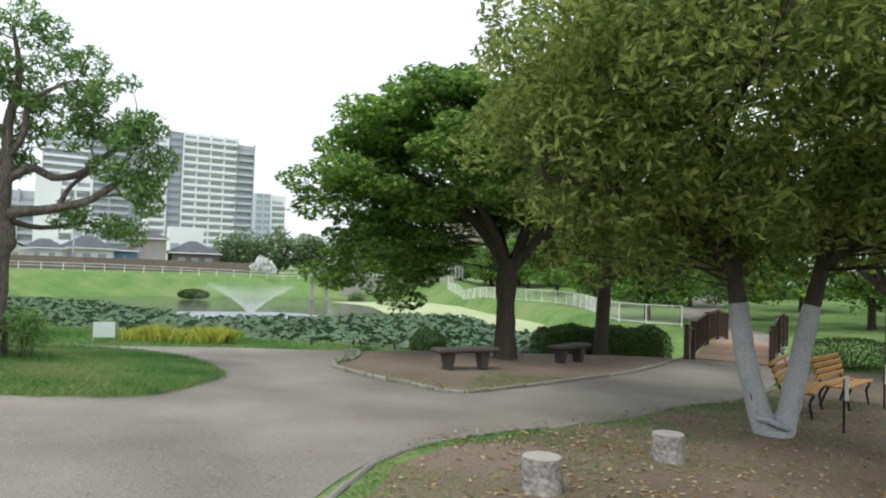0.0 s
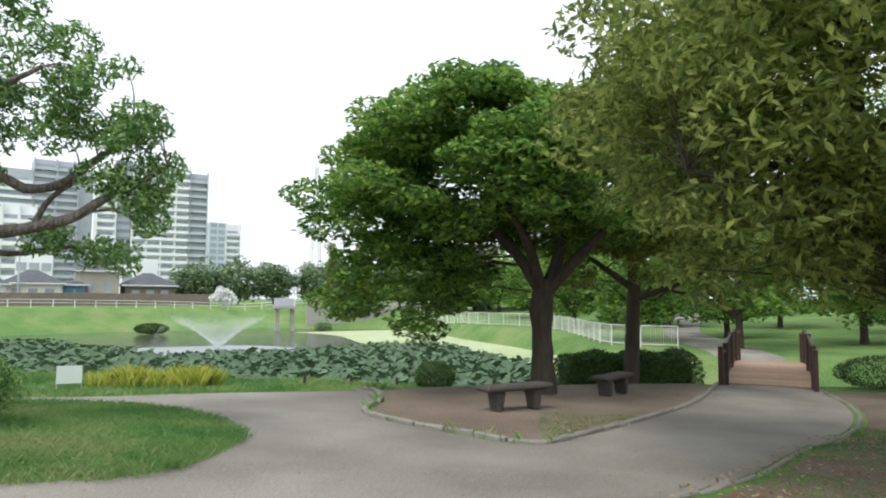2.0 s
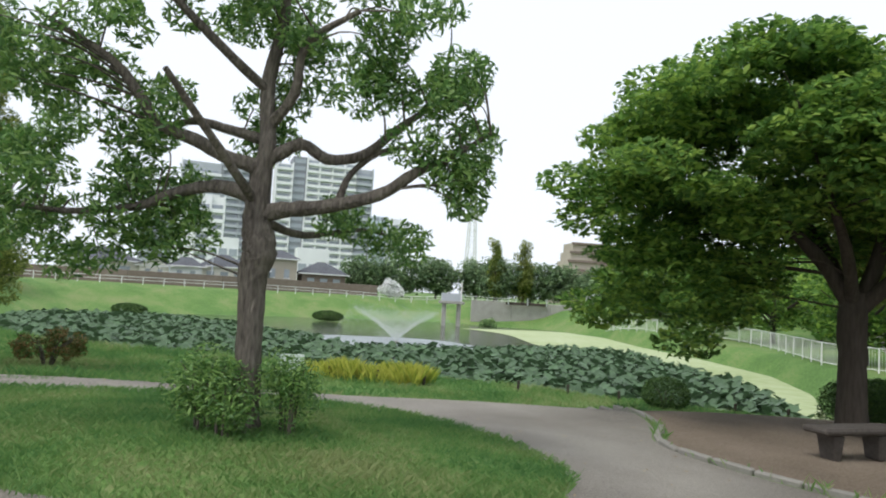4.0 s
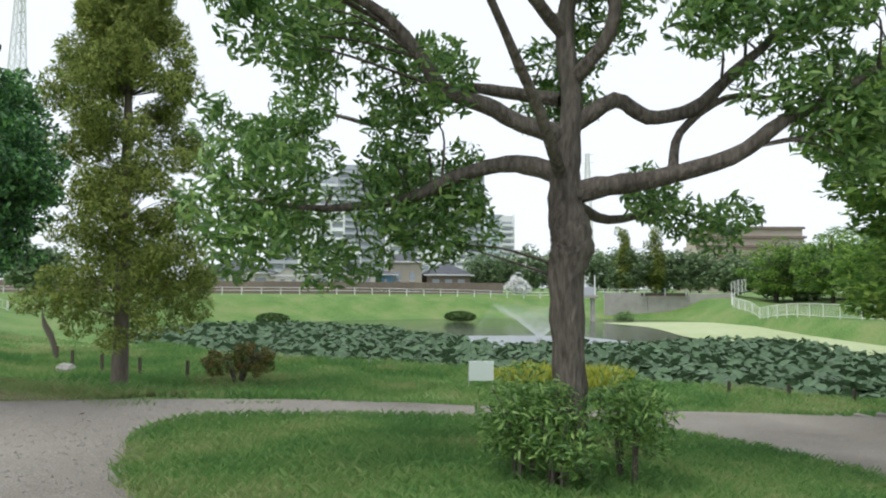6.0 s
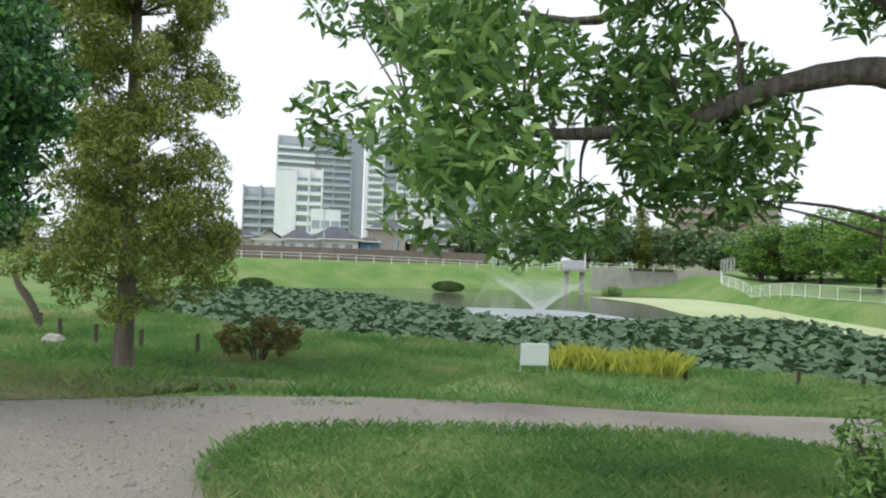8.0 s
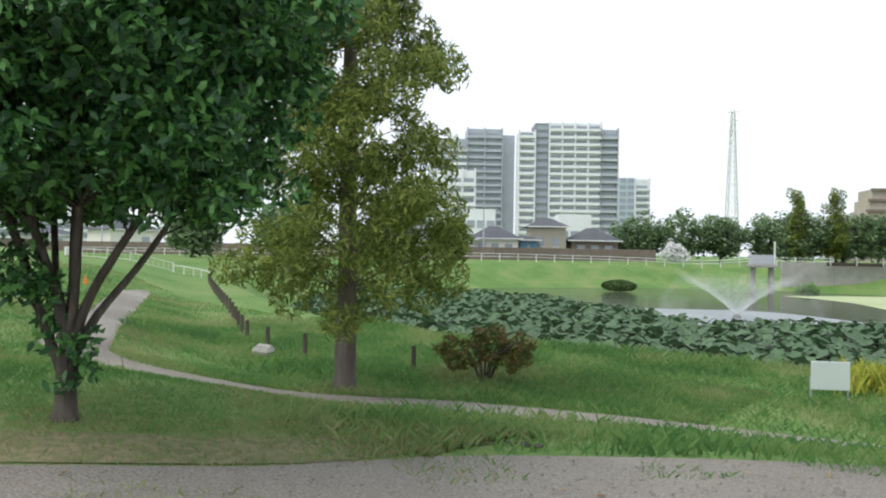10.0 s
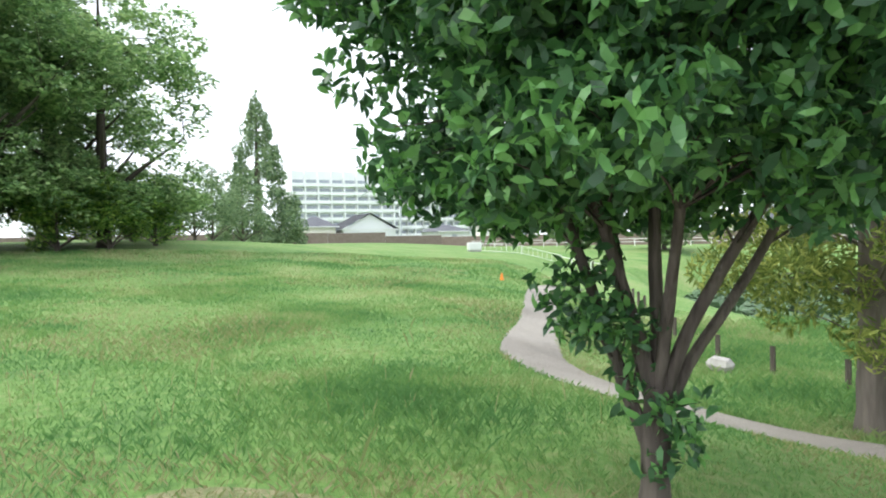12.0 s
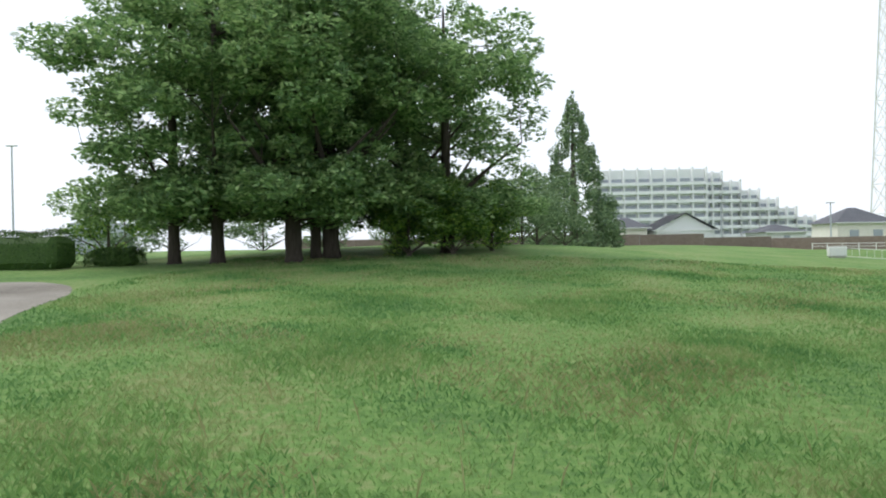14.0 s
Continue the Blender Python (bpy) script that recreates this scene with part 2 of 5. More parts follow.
LEAF_CAMPHOR = material("camphor_leaf", [(0.078, 0.172, 0.044), (0.147, 0.293, 0.078), (0.276, 0.431, 0.121)], 0.45, 0.9, island=0.65, translucent=0.35, spec=0.5)
LEAF_MAPLE = material("zelkova_leaf", [(0.08, 0.175, 0.042), (0.165, 0.31, 0.068), (0.34, 0.49, 0.1)], 0.55, 0.5, island=0.5, translucent=0.5)
LEAF_OLIVE = material("oak_leaf", [(0.12, 0.175, 0.042), (0.225, 0.29, 0.07), (0.37, 0.42, 0.12)], 0.55, 0.6, island=0.6, translucent=0.5)
LEAF_CONIFER = material("redwood_frond", [(0.125, 0.185, 0.045), (0.25, 0.315, 0.08), (0.42, 0.46, 0.13)], 0.7, 0.5, island=0.55, translucent=0.5)
LEAF_DARK = material("glossy_dark_leaf", [(0.040, 0.111, 0.043), (0.070, 0.192, 0.065), (0.176, 0.405, 0.107)], 0.4, 0.8, island=0.7, translucent=0.25, spec=0.5)
# lighter, with extra blue: the haze over the grove is in this colour
LEAF_GROVE = material("hazed_grove_leaf", [(0.135, 0.24, 0.10), (0.25, 0.40, 0.155), (0.42, 0.56, 0.25)], 0.6, 0.4, island=0.5, translucent=0.42)
LEAF_HEDGE = material("hedge_leaf", [(0.034, 0.077, 0.023), (0.068, 0.138, 0.034), (0.120, 0.206, 0.052)], 0.55, 1.0, island=0.6, translucent=0.2)
# greens paled and greyed: distance haze put into the leaf colour
LEAF_FAR = material("hazed_distant_leaf", [(0.125, 0.195, 0.11), (0.205, 0.305, 0.155), (0.30, 0.40, 0.205)], 0.8, 0.3, island=0.5, translucent=0.2)
LEAF_RUST = material("rusty_shrub_leaf", [(0.08, 0.13, 0.03), (0.17, 0.17, 0.05), (0.25, 0.15, 0.06)], 0.7, 1.2, island=0.75, translucent=0.3)
REED = material("yellow_reed", [(0.26, 0.33, 0.05), (0.42, 0.46, 0.07), (0.56, 0.56, 0.12)], 0.6, 0.9, island=0.6, translucent=0.4)
LOTUS = material("lotus_leaf", [(0.081, 0.144, 0.069), (0.132, 0.230, 0.109), (0.230, 0.333, 0.184)], 0.5, 2.0, island=0.4, per_object=0.4, translucent=0.2, spec=0.4)
ALGAE = material("algae_skin", [(0.30, 0.37, 0.16), (0.40, 0.46, 0.25), (0.46, 0.51, 0.31)], 0.8, 1.6, coarse=0.12)
FALLEN = material("fallen_leaf", [(0.20, 0.11, 0.04), (0.34, 0.23, 0.10), (0.42, 0.34, 0.20)], 0.9, 2, island=0.8)
WATER_MAT = material("pond_water", [(0.05, 0.065, 0.045), (0.07, 0.085, 0.055)], 0.12, 0.3, 0.02, 1.8, spec=0.5)
# white and grey facades are brightened to carry the haze before the towers
FACADE = material("tower_white_facade", [(0.744, 0.756, 0.768), (0.864, 0.876, 0.888)], 0.8, 0.3)
FACADE_GREY = material("tower_grey_facade", [(0.405, 0.432, 0.472), (0.513, 0.540, 0.581)], 0.8, 0.3)
FACADE_DARK = material("tower_dark_strip", [(0.22, 0.23, 0.26), (0.28, 0.3, 0.33)], 0.8, 0.3)
FACADE_BLUE = material("tower_blue_facade", [(0.48, 0.56, 0.62), (0.62, 0.70, 0.75)], 0.7, 0.3)
FACADE_TAN = material("tan_facade", [(0.40, 0.35, 0.29), (0.50, 0.45, 0.38)], 0.85, 0.5)
# panes lightened to pale blue-grey, standing in for haze over far windows
GLASS = material("hazed_window_glass", [(0.29, 0.32, 0.36), (0.42, 0.46, 0.51)], 0.15, 0.5, spec=0.6)
ROOF = material("dark_roof_tile", [(0.07, 0.075, 0.085), (0.13, 0.135, 0.15)], 0.7, 4, 0.02, 12)
CREAM = material("cream_render_wall", [(0.713, 0.678, 0.609), (0.828, 0.805, 0.747)], 0.85, 2)
BROWN_WALL = material("brown_block_wall", [(0.17, 0.13, 0.11), (0.25, 0.20, 0.17)], 0.9, 3, 0.01, 14)
BLUE_SHEET = material("blue_sheet_metal", [(0.10, 0.22, 0.34), (0.16, 0.30, 0.42)], 0.6, 3)
SIGN_FACE = material("sign_face", [(0.66, 0.74, 0.72), (0.78, 0.83, 0.81)], 0.5, 2)

# ---- ground, paths, water ----
from mathutils.geometry import delaunay_2d_cdt


def axis(marks):
    """Grid lines: (from, to, step) stretches."""
    out = [np.arange(a, b, s) for a, b, s in marks]
    return np.concatenate(out)


gx = axis([(-1500, -400, 120), (-400, -120, 20), (-120, -44, 2), (-44, 14, 0.4), (14, 60, 2), (60, 400, 20), (400, 1501, 120)])
gy = axis([(-1500, -300, 120), (-300, -40, 20), (-40, -2, 2), (-2, 30, 0.4), (30, 100, 1.5), (100, 400, 20), (400, 1501, 120)])
X, Y = np.meshgrid(gx, gy)
Z = height(X, Y)
idx = np.arange(X.size).reshape(X.shape)
quads = np.stack([idx[:-1, :-1], idx[:-1, 1:], idx[1:, 1:], idx[1:, :-1]], -1).reshape(-1, 4)
tagged(part("ground", mesh_of("ground", np.stack([X, Y, Z], -1).reshape(-1, 3), quads, True), TURF),
       "green mown park turf sloping down to the pond", "ground", kind="structure")


def sheet(name, outline, lift, mat, label, category, step=0.4):
    """A sheet that follows the ground inside a closed smooth outline."""
    line = spline(outline + outline[:1], 6)[:-1, :2]
    poly = [tuple(p) for p in line]
    xs = np.arange(line[:, 0].min(), line[:, 0].max(), step)
    ys = np.arange(line[:, 1].min(), line[:, 1].max(), step)
    px, py = np.meshgrid(xs, ys)
    keep = inside(poly, px, py) > step * 0.45
    verts = poly + list(zip(px[keep].tolist(), py[keep].tolist()))
    edges = [(i, (i + 1) % len(poly)) for i in range(len(poly))]
    v, _, f, _, _, _ = delaunay_2d_cdt([Vector(p) for p in verts], edges, [list(range(len(poly)))], 1, 1e-5)
    v = np.array([tuple(p) for p in v])
    z = height(v[:, 0], v[:, 1]) + np.where(inside(poly, v[:, 0], v[:, 1]) > 0.02, lift, 0.008)
    return tagged(part(name, mesh_of(name, np.column_stack([v, z]), [tuple(t) for t in f], True), mat), label, category, kind="structure")


PATH_EDGE = [(9.0, -3), (3.5, 0.5), (1.2, 3.5), (0.45, 6.6), (0.5, 8.3), (0.85, 9.28), (1.5, 10.25), (2.83, 11.8), (3.9, 13.4), (5.17, 15.1), (6.3, 17.2), (7.3, 20), (8.0, 23.1),
             (5.8, 23.9), (4.3, 19.6), (2.65, 16.1), (1.3, 13.9), (0.45, 12.85), (-0.65, 13.35), (-1.5, 13.85), (-2.05, 14.4), (-2.35, 15.2), (-2.4, 16.5), (-2.9, 18.2), (-4.3, 20.3),
             (-5.6, 18.3), (-7.4, 16.1), (-9.2, 14.6), (-10.65, 13.0), (-11.8, 11.6), (-12.2, 10.8), (-12.45, 10.2), (-12.95, 9.4), (-13.4, 8.75), (-13.9, 8.1), (-14.55, 7.4), (-15.0, 6.6), (-15.5, 5.5), (-16.5, 3.9), (-18.5, 2.2), (-20.5, 0.7), (-22.9, -0.95), (-24.8, -1.75), (-27.2, -2.7), (-28.8, -4.0),
             (-29.2, -5.9), (-26, -7.5), (-20, -4), (-14, -1), (-8, 1.2), (-3, -0.5), (2, -4)]
sheet("path", PATH_EDGE, 0.012, ASPHALT, "worn grey-brown asphalt park path with loose grit", "path", 0.4)
LAWN_EDGE = [(-3.3, 9.75), (-2.98, 10.3), (-2.88, 10.9), (-2.95, 11.76), (-3.2, 12.3), (-3.95, 13.05), (-4.9, 13.7), (-5.9, 14.0), (-7.1, 13.75), (-8.25, 13.0), (-9.65, 11.9), (-10.25, 11.15), (-10.2, 10.6), (-9.9, 10.1), (-9.45, 9.75), (-8.96, 9.32), (-8, 8.85), (-6.4, 8.6), (-4.5, 9.05)]
lawn = sheet("lawn", LAWN_EDGE, 0.05, TURF, "raised green lawn island ringed by the path", "lawn", 0.35)
ISLAND_EDGE = [(0.5, 13.0), (1.4, 14.0), (2.75, 16.2), (4.4, 19.7), (5.7, 23.7), (3.5, 24.6), (0.5, 23.6), (-2.0, 21.5), (-2.7, 18.3), (-2.2, 16.5), (-2.15, 15.2), (-1.9, 14.5), (-1.4, 14.0), (-0.55, 13.5)]
sheet("island_earth", ISLAND_EDGE,
      0.02, DIRT, "bare trodden brown earth under the broad tree", "earth", 0.5)
sheet("side_earth", [(0.75, 8.2), (1.05, 9.15), (1.7, 10.1), (3.0, 11.65), (4.1, 13.3), (5.35, 15.0), (6.5, 17.1), (7.5, 19.9), (8.2, 22.4), (14, 22.5), (15, 12), (9, 3), (3, 3.2), (1.0, 5)], 0.022, DIRT,
      "bare brown earth with worn grass and fallen leaves", "earth", 0.5)
TRACK_EDGE = [(-8.6, 17.9), (-11.5, 16.5), (-13.6, 15.3), (-14.7, 14.5), (-15.2, 13.4), (-15.4, 12.4), (-15.9, 11.6), (-16.9, 11.1), (-18.6, 11.25), (-20.2, 12.05), (-22.4, 13.4), (-28.7, 16.9),
              (-30.5, 18.8), (-23.3, 14.7), (-19.9, 12.8), (-18.2, 12.1), (-17.3, 12.2), (-16.7, 13.0), (-16.0, 14.1), (-15, 15.1), (-13.7, 15.9), (-11.5, 17.0), (-8.8, 18.3)]
sheet("dirt_track", TRACK_EDGE, 0.02, ASPHALT, "narrow pale trodden track beside the pond", "path", 0.3)
VERGE_EDGE = [(-11.9, 12.2), (-12.2, 10.9), (-12.5, 10.2), (-13.2, 9.1), (-14.0, 8.1), (-14.6, 7.4), (-14.7, 7.8), (-14.1, 8.6), (-13.5, 9.5), (-12.95, 10.4), (-12.55, 11.4), (-12.3, 12.3)]
sheet("worn_verge", VERGE_EDGE, 0.014, STRAW, "dry straw-brown turf along the path edge", "verge", 0.3)
sheet("far_path", [(8.3, 31.2), (10.8, 30.6), (12.2, 40), (13.8, 58), (18, 75), (21, 92), (18, 92), (14.5, 75), (11, 58), (9.6, 46), (9.2, 38)], 0.02, ASPHALT, "pale path climbing away beyond the footbridge", "path", 1.2)

wx, wy = np.meshgrid(np.arange(-68, 8, 1.5), np.arange(20, 86, 1.5))
wi = np.arange(wx.size).reshape(wx.shape)
wq = np.stack([wi[:-1, :-1], wi[:-1, 1:], wi[1:, 1:], wi[1:, :-1]], -1).reshape(-1, 4)
tagged(part("water", mesh_of("water", np.stack([wx, wy, np.full(wx.shape, WATER)], -1).reshape(-1, 3), wq, True), WATER_MAT), "still murky green pond water", "water", kind="structure")


def flat_sheet(name, outline, z, mat, label, category):
    line = spline(outline + outline[:1], 6)[:-1, :2]
    n = len(line)
    v, _, f, _, _, _ = delaunay_2d_cdt([Vector(p) for p in line.tolist()], [(i, (i + 1) % n) for i in range(n)], [list(range(n))], 1, 1e-5)
    return tagged(part(name, mesh_of(name, [(p[0], p[1], z) for p in v], [tuple(t) for t in f]), mat), label, category, kind="structure")


ALGAE_EDGE = [(-24.2, 74.5), (-18, 69), (-12.4, 57.5), (-8.5, 54.5), (-5.2, 53), (-1.6, 47), (0.2, 40), (1.3, 34), (1.6, 29.5), (2.6, 29.5), (4.2, 40), (3.5, 48), (0.4, 57), (-4.6, 67), (-9.2, 78), (-16, 82)]
flat_sheet("algae_mat", ALGAE_EDGE, WATER + 0.02, ALGAE, "pale yellow-green algae covering the water", "algae")

# kerb of short concrete stones round the earth island, and a low edging by the side earth


def kerb_run(name, pts, label, size=(0.52, 0.1, 0.13), lift=0.0):
    """Kerbstones laid end to end along a line."""
    owner = thing(name, pts[0][0], pts[0][1], 0, label, "kerb", kind="structure")
    line = spline(pts, 12)[:, :2]
    seg = np.hypot(*np.diff(line, axis=0).T)
    s = np.concatenate([[0], np.cumsum(seg)])
    me = bpy.data.meshes.new("kerbstone")
    b = box(size[0] - 0.015, size[1], size[2], bevel=0.018)
    b.to_mesh(me)
    b.free()
    me.materials.append(KERB)
    for d in np.arange(size[0] / 2, s[-1], size[0]):
        x, y = np.interp(d, s, line[:, 0]), np.interp(d, s, line[:, 1])
        x2, y2 = np.interp(d + 0.1, s, line[:, 0]), np.interp(d + 0.1, s, line[:, 1])
        ob = new("kerbstone", me)
        ob.parent = owner
        ob.matrix_parent_inverse = owner.matrix_world.inverted()
        ob.matrix_basis = pose(x, y, ground_z(x, y) + lift + rng.uniform(-0.012, 0.012), rng.uniform(-3, 3), rng.uniform(-2, 2), math.degrees(math.atan2(y2 - y, x2 - x)))
    return owner


kerb_run("kerb", [(5.75, 23.8), (4.3, 19.7), (2.65, 16.2), (1.3, 14.0), (0.47, 12.95), (-0.6, 13.45), (-1.45, 13.93), (-2.0, 14.45), (-2.27, 15.2), (-2.3, 16.5), (-2.8, 18.2), (-4.0, 20.0)], "weathered grey concrete kerb round the earth island")
kerb_run("kerb", [(0.5, 7.0), (0.57, 8.35), (0.92, 9.3), (1.57, 10.25), (2.9, 11.75), (3.97, 13.35), (5.25, 15.05), (6.4, 17.15), (7.4, 20), (8.1, 22.9)], "thin sunken concrete edging along the path", (0.6, 0.07, 0.08), -0.005)

# ---- trees ----


def clump_field(cx, cy, cz, rx, ry, rz, n, size, flat=0.5, low=-0.6, inner=0.45):
    """Clumps scattered through an ellipsoid crown, near its rim more often."""
    out = []
    while len(out) < n:
        d = rng.normal(size=3)
        d /= np.linalg.norm(d)
        if d[2] < low:
            continue
        r = inner + (1 - inner) * rng.uniform(0, 1) ** 0.6
        s = size * rng.uniform(0.6, 1.25)
        out.append((cx + d[0] * r * rx, cy + d[1] * r * ry, cz + d[2] * r * rz, s, s, s * flat))
    return out


def twigs_to(clumps, limbs, radius=0.02, share=1.0):
    """A thin branch to each clump from the nearest lower point of a limb."""
    pts = np.concatenate([np.array(l) for l in limbs])
    out = []
    for c in clumps:
        if rng.uniform() > share:
            continue
        c3 = np.array(c[:3])
        d = np.linalg.norm(pts[:, :3] - c3, axis=1) + np.clip(pts[:, 2] - c3[2] + 0.2, 0, None) * 1.5
        p = pts[np.argmin(d)]
        mid = (p[:3] + c3) / 2 + rng.normal(size=3) * 0.12 * np.linalg.norm(p[:3] - c3) * 0.5 + [0, 0, 0.08]
        r0 = min(p[3] * 0.55, radius * (0.8 + 0.25 * np.linalg.norm(p[:3] - c3)))
        out.append(spline([(*p[:3], r0), (*mid, r0 * 0.6), (*c3, r0 * 0.25)], 4))
    return out


def tree(x, y, label, limbs, clumps, n, leaf, bark, leaf_mat, name="tree", up=0.6, droop=0.0, shell=0.5, wobble=0.08, twig=0.02, share=1.0, z=None, group="", sides=8, fine=False):
    """Trunk and limbs as one part, the crown of separate leaves as the other; all in metres above the foot."""
    z = ground_z(x, y) - 0.05 if z is None else z
    owner = thing(name, x, y, z, label, "tree", group)
    limbs = [spline(l, 4) for l in limbs]
    lines = limbs + twigs_to(clumps, limbs, twig, share)
    v, f = tubes(limbs, sides, wobble)
    part("trunk", mesh_of("trunk", v, f, True), bark, owner)
    if len(lines) > len(limbs):
        v, f = tubes(lines[len(limbs):], 3)
        tagged(part("branchwork", mesh_of("branchwork", v, f, True), bark, owner), kind="stuff")
    v, f = leaves(clumped(clumps, n, shell), leaf[0], leaf[1], up, droop, 0.18, fine)
    tagged(part("crown", mesh_of("crown", v, f), leaf_mat, owner), kind="stuff")
    return owner


def turned(limbs, ux, uy):
    """Limbs given as (side, height, depth, radius) turned into x, y, z."""
    return [[(s * ux - d * uy, s * uy + d * ux, h, r) for s, h, d, r in l] for l in limbs]


# camphor with its crooked limbs on the lawn island
cu, cv = 0.93, 0.36
CAMPHOR = turned([[(s, h * 0.9, d, r * 0.8) for s, h, d, r in l] for l in [
    [(0.0, 0.0, 0, 0.24), (0.01, 0.35, 0, 0.172), (0.0, 1.0, 0, 0.155), (-0.02, 1.7, 0, 0.16), (0.03, 1.95, 0, 0.195), (0.02, 2.12, 0, 0.19), (-0.02, 2.3, 0, 0.165), (-0.02, 2.7, 0, 0.14), (0.03, 3.2, 0, 0.10), (-0.02, 3.9, 0.05, 0.085), (0.1, 4.7, 0.05, 0.06), (0.0, 5.5, 0, 0.03)],
    [(0.02, 2.55, 0, 0.10), (-0.25, 2.66, 0.02, 0.09), (-0.55, 2.68, 0.05, 0.075), (-0.9, 2.58, 0.1, 0.065), (-1.25, 2.42, 0.1, 0.05), (-1.9, 2.32, 0.0, 0.035), (-2.6, 2.4, -0.1, 0.02)],
    [(0.02, 2.9, 0, 0.10), (-0.35, 3.0, -0.1, 0.08), (-0.6, 3.13, -0.2, 0.075), (-0.92, 3.25, -0.3, 0.07), (-1.08, 3.5, -0.35, 0.06), (-1.35, 3.85, -0.4, 0.05), (-1.9, 4.2, -0.5, 0.03)],
    [(-0.05, 3.25, 0.1, 0.07), (-0.5, 3.4, 0.3, 0.06), (-0.95, 3.5, 0.5, 0.05), (-1.6, 3.3, 0.9, 0.035), (-2.2, 3.5, 1.2, 0.02)],
    [(-0.02, 2.4, 0, 0.115), (0.22, 2.47, -0.01, 0.10), (0.6, 2.52, -0.05, 0.085), (1.15, 2.68, -0.1, 0.075), (1.5, 2.95, -0.1, 0.06), (1.85, 3.15, -0.1, 0.045), (2.2, 3.4, -0.2, 0.025)],
    [(-0.02, 2.95, 0, 0.09), (0.35, 3.2, 0.0, 0.075), (0.6, 3.08, 0.1, 0.07), (0.95, 3.15, 0.15, 0.065), (1.25, 3.45, 0.2, 0.055), (1.7, 3.9, 0.3, 0.035)],
    [(0.75, 2.55, -0.05, 0.05), (0.85, 2.95, 0.15, 0.04), (1.2, 3.25, 0.2, 0.03), (1.6, 3.3, 0.4, 0.02)],
    [(0.05, 3.4, 0.0, 0.07), (0.3, 3.7, -0.2, 0.06), (0.4, 4.2, -0.3, 0.05), (0.9, 4.5, -0.5, 0.03)],
    [(0.0, 2.35, -0.05, 0.06), (0.35, 2.25, 0.5, 0.045), (0.9, 2.4, 1.0, 0.03), (1.3, 2.35, 1.4, 0.02)],
    [(-0.05, 3.8, 0, 0.06), (-0.4, 4.1, -0.5, 0.05), (-0.9, 4.6, -1.0, 0.03)],
    [(-0.03, 2.5, 0, 0.06), (-0.2, 2.9, -0.6, 0.05), (-0.5, 3.5, -1.3, 0.03)],
]], cu, cv)
cl = []
for s, h, d, rs, rh, n in [(-2.2, 2.25, 0.0, 1.15, 0.5, 16), (-1.2, 2.75, 0.6, 0.7, 0.4, 7), (-1.05, 2.35, 0.35, 0.6, 0.35, 8), (-1.7, 4.0, -0.3, 1.3, 0.65, 18), (-2.6, 3.3, 0.6, 0.8, 0.5, 8), (1.6, 3.6, 0.0, 0.85, 0.65, 15), (1.0, 2.35, 1.0, 0.8, 0.35, 7),
                           (0.1, 4.9, 0.0, 1.4, 0.7, 18), (1.35, 4.4, -0.3, 0.8, 0.5, 8), (-1.0, 5.1, -0.6, 1.2, 0.5, 9), (1.95, 3.0, -0.2, 0.45, 0.45, 6), (0.1, 3.5, 0.3, 0.35, 0.5, 6), (0.55, 4.3, 0.2, 0.6, 0.5, 6), (-1.1, 3.45, 0.2, 0.75, 0.5, 7)]:
    cl += clump_field(s * cu - d * cv, s * cv + d * cu, h * 0.9, rs * 0.95, rs * 0.95, rh, int(n * 1.3), 0.27, 0.75, -1, 0.15)
camphor = tree(-5.92, 10.79, "camphor tree with crooked dark limbs and glossy foliage", CAMPHOR, cl, 29000, (0.1, 0.028), BARK_CAMPHOR, LEAF_CAMPHOR, up=0.35, droop=0.5, shell=0.35, twig=0.016, share=0.6, sides=16, fine=True, wobble=0.12)

# broad zelkova on the earth island
MAPLE = [[(0, 0, 0, 0.36), (0.02, 0, 0.25, 0.27), (0.0, 0, 1.2, 0.23), (0.0, 0, 2.1, 0.24), (0.05, 0, 2.5, 0.2)],
         [(0, 0, 2.2, 0.15), (-0.5, -0.1, 3.0, 0.12), (-1.3, -0.2, 3.8, 0.09), (-2.4, -0.4, 4.5, 0.06), (-3.6, -0.6, 4.8, 0.03)],
         [(0.05, 0, 2.2, 0.15), (0.4, 0.1, 3.1, 0.13), (0.5, 0.2, 4.2, 0.1), (0.2, 0.2, 5.6, 0.06), (0.0, 0.2, 6.8, 0.03)],
         [(0.1, 0, 2.2, 0.14), (0.8, -0.3, 3.0, 0.11), (1.6, -0.8, 3.8, 0.08), (2.6, -1.2, 4.6, 0.04)],
         [(0, 0.05, 2.3, 0.12), (-0.3, 0.8, 3.3, 0.09), (-0.8, 1.9, 4.4, 0.05)],
         [(0, -0.05, 2.3, 0.12), (-0.3, -0.9, 3.2, 0.09), (-0.9, -2.2, 4.2, 0.05)]]
mc = clump_field(-1.3, 0, 4.3, 3.6, 3.5, 2.6, 165, 0.75, 0.38, -0.35, 0.5) + clump_field(-0.8, 0.3, 4.2, 3.0, 2.8, 1.2, 46, 0.7, 0.4, -1, 0.1) + clump_field(-3.0, 0, 2.5, 1.9, 2.2, 1.2, 52, 0.6, 0.4, -1, 0.3) + clump_field(-0.8, 0, 5.85, 2.5, 2.3, 1.0, 60, 0.62, 0.4, -0.6, 0.2) + clump_field(0.7, 0, 5.2, 2.0, 2.2, 1.4, 26, 0.65, 0.42, -0.5, 0.3)
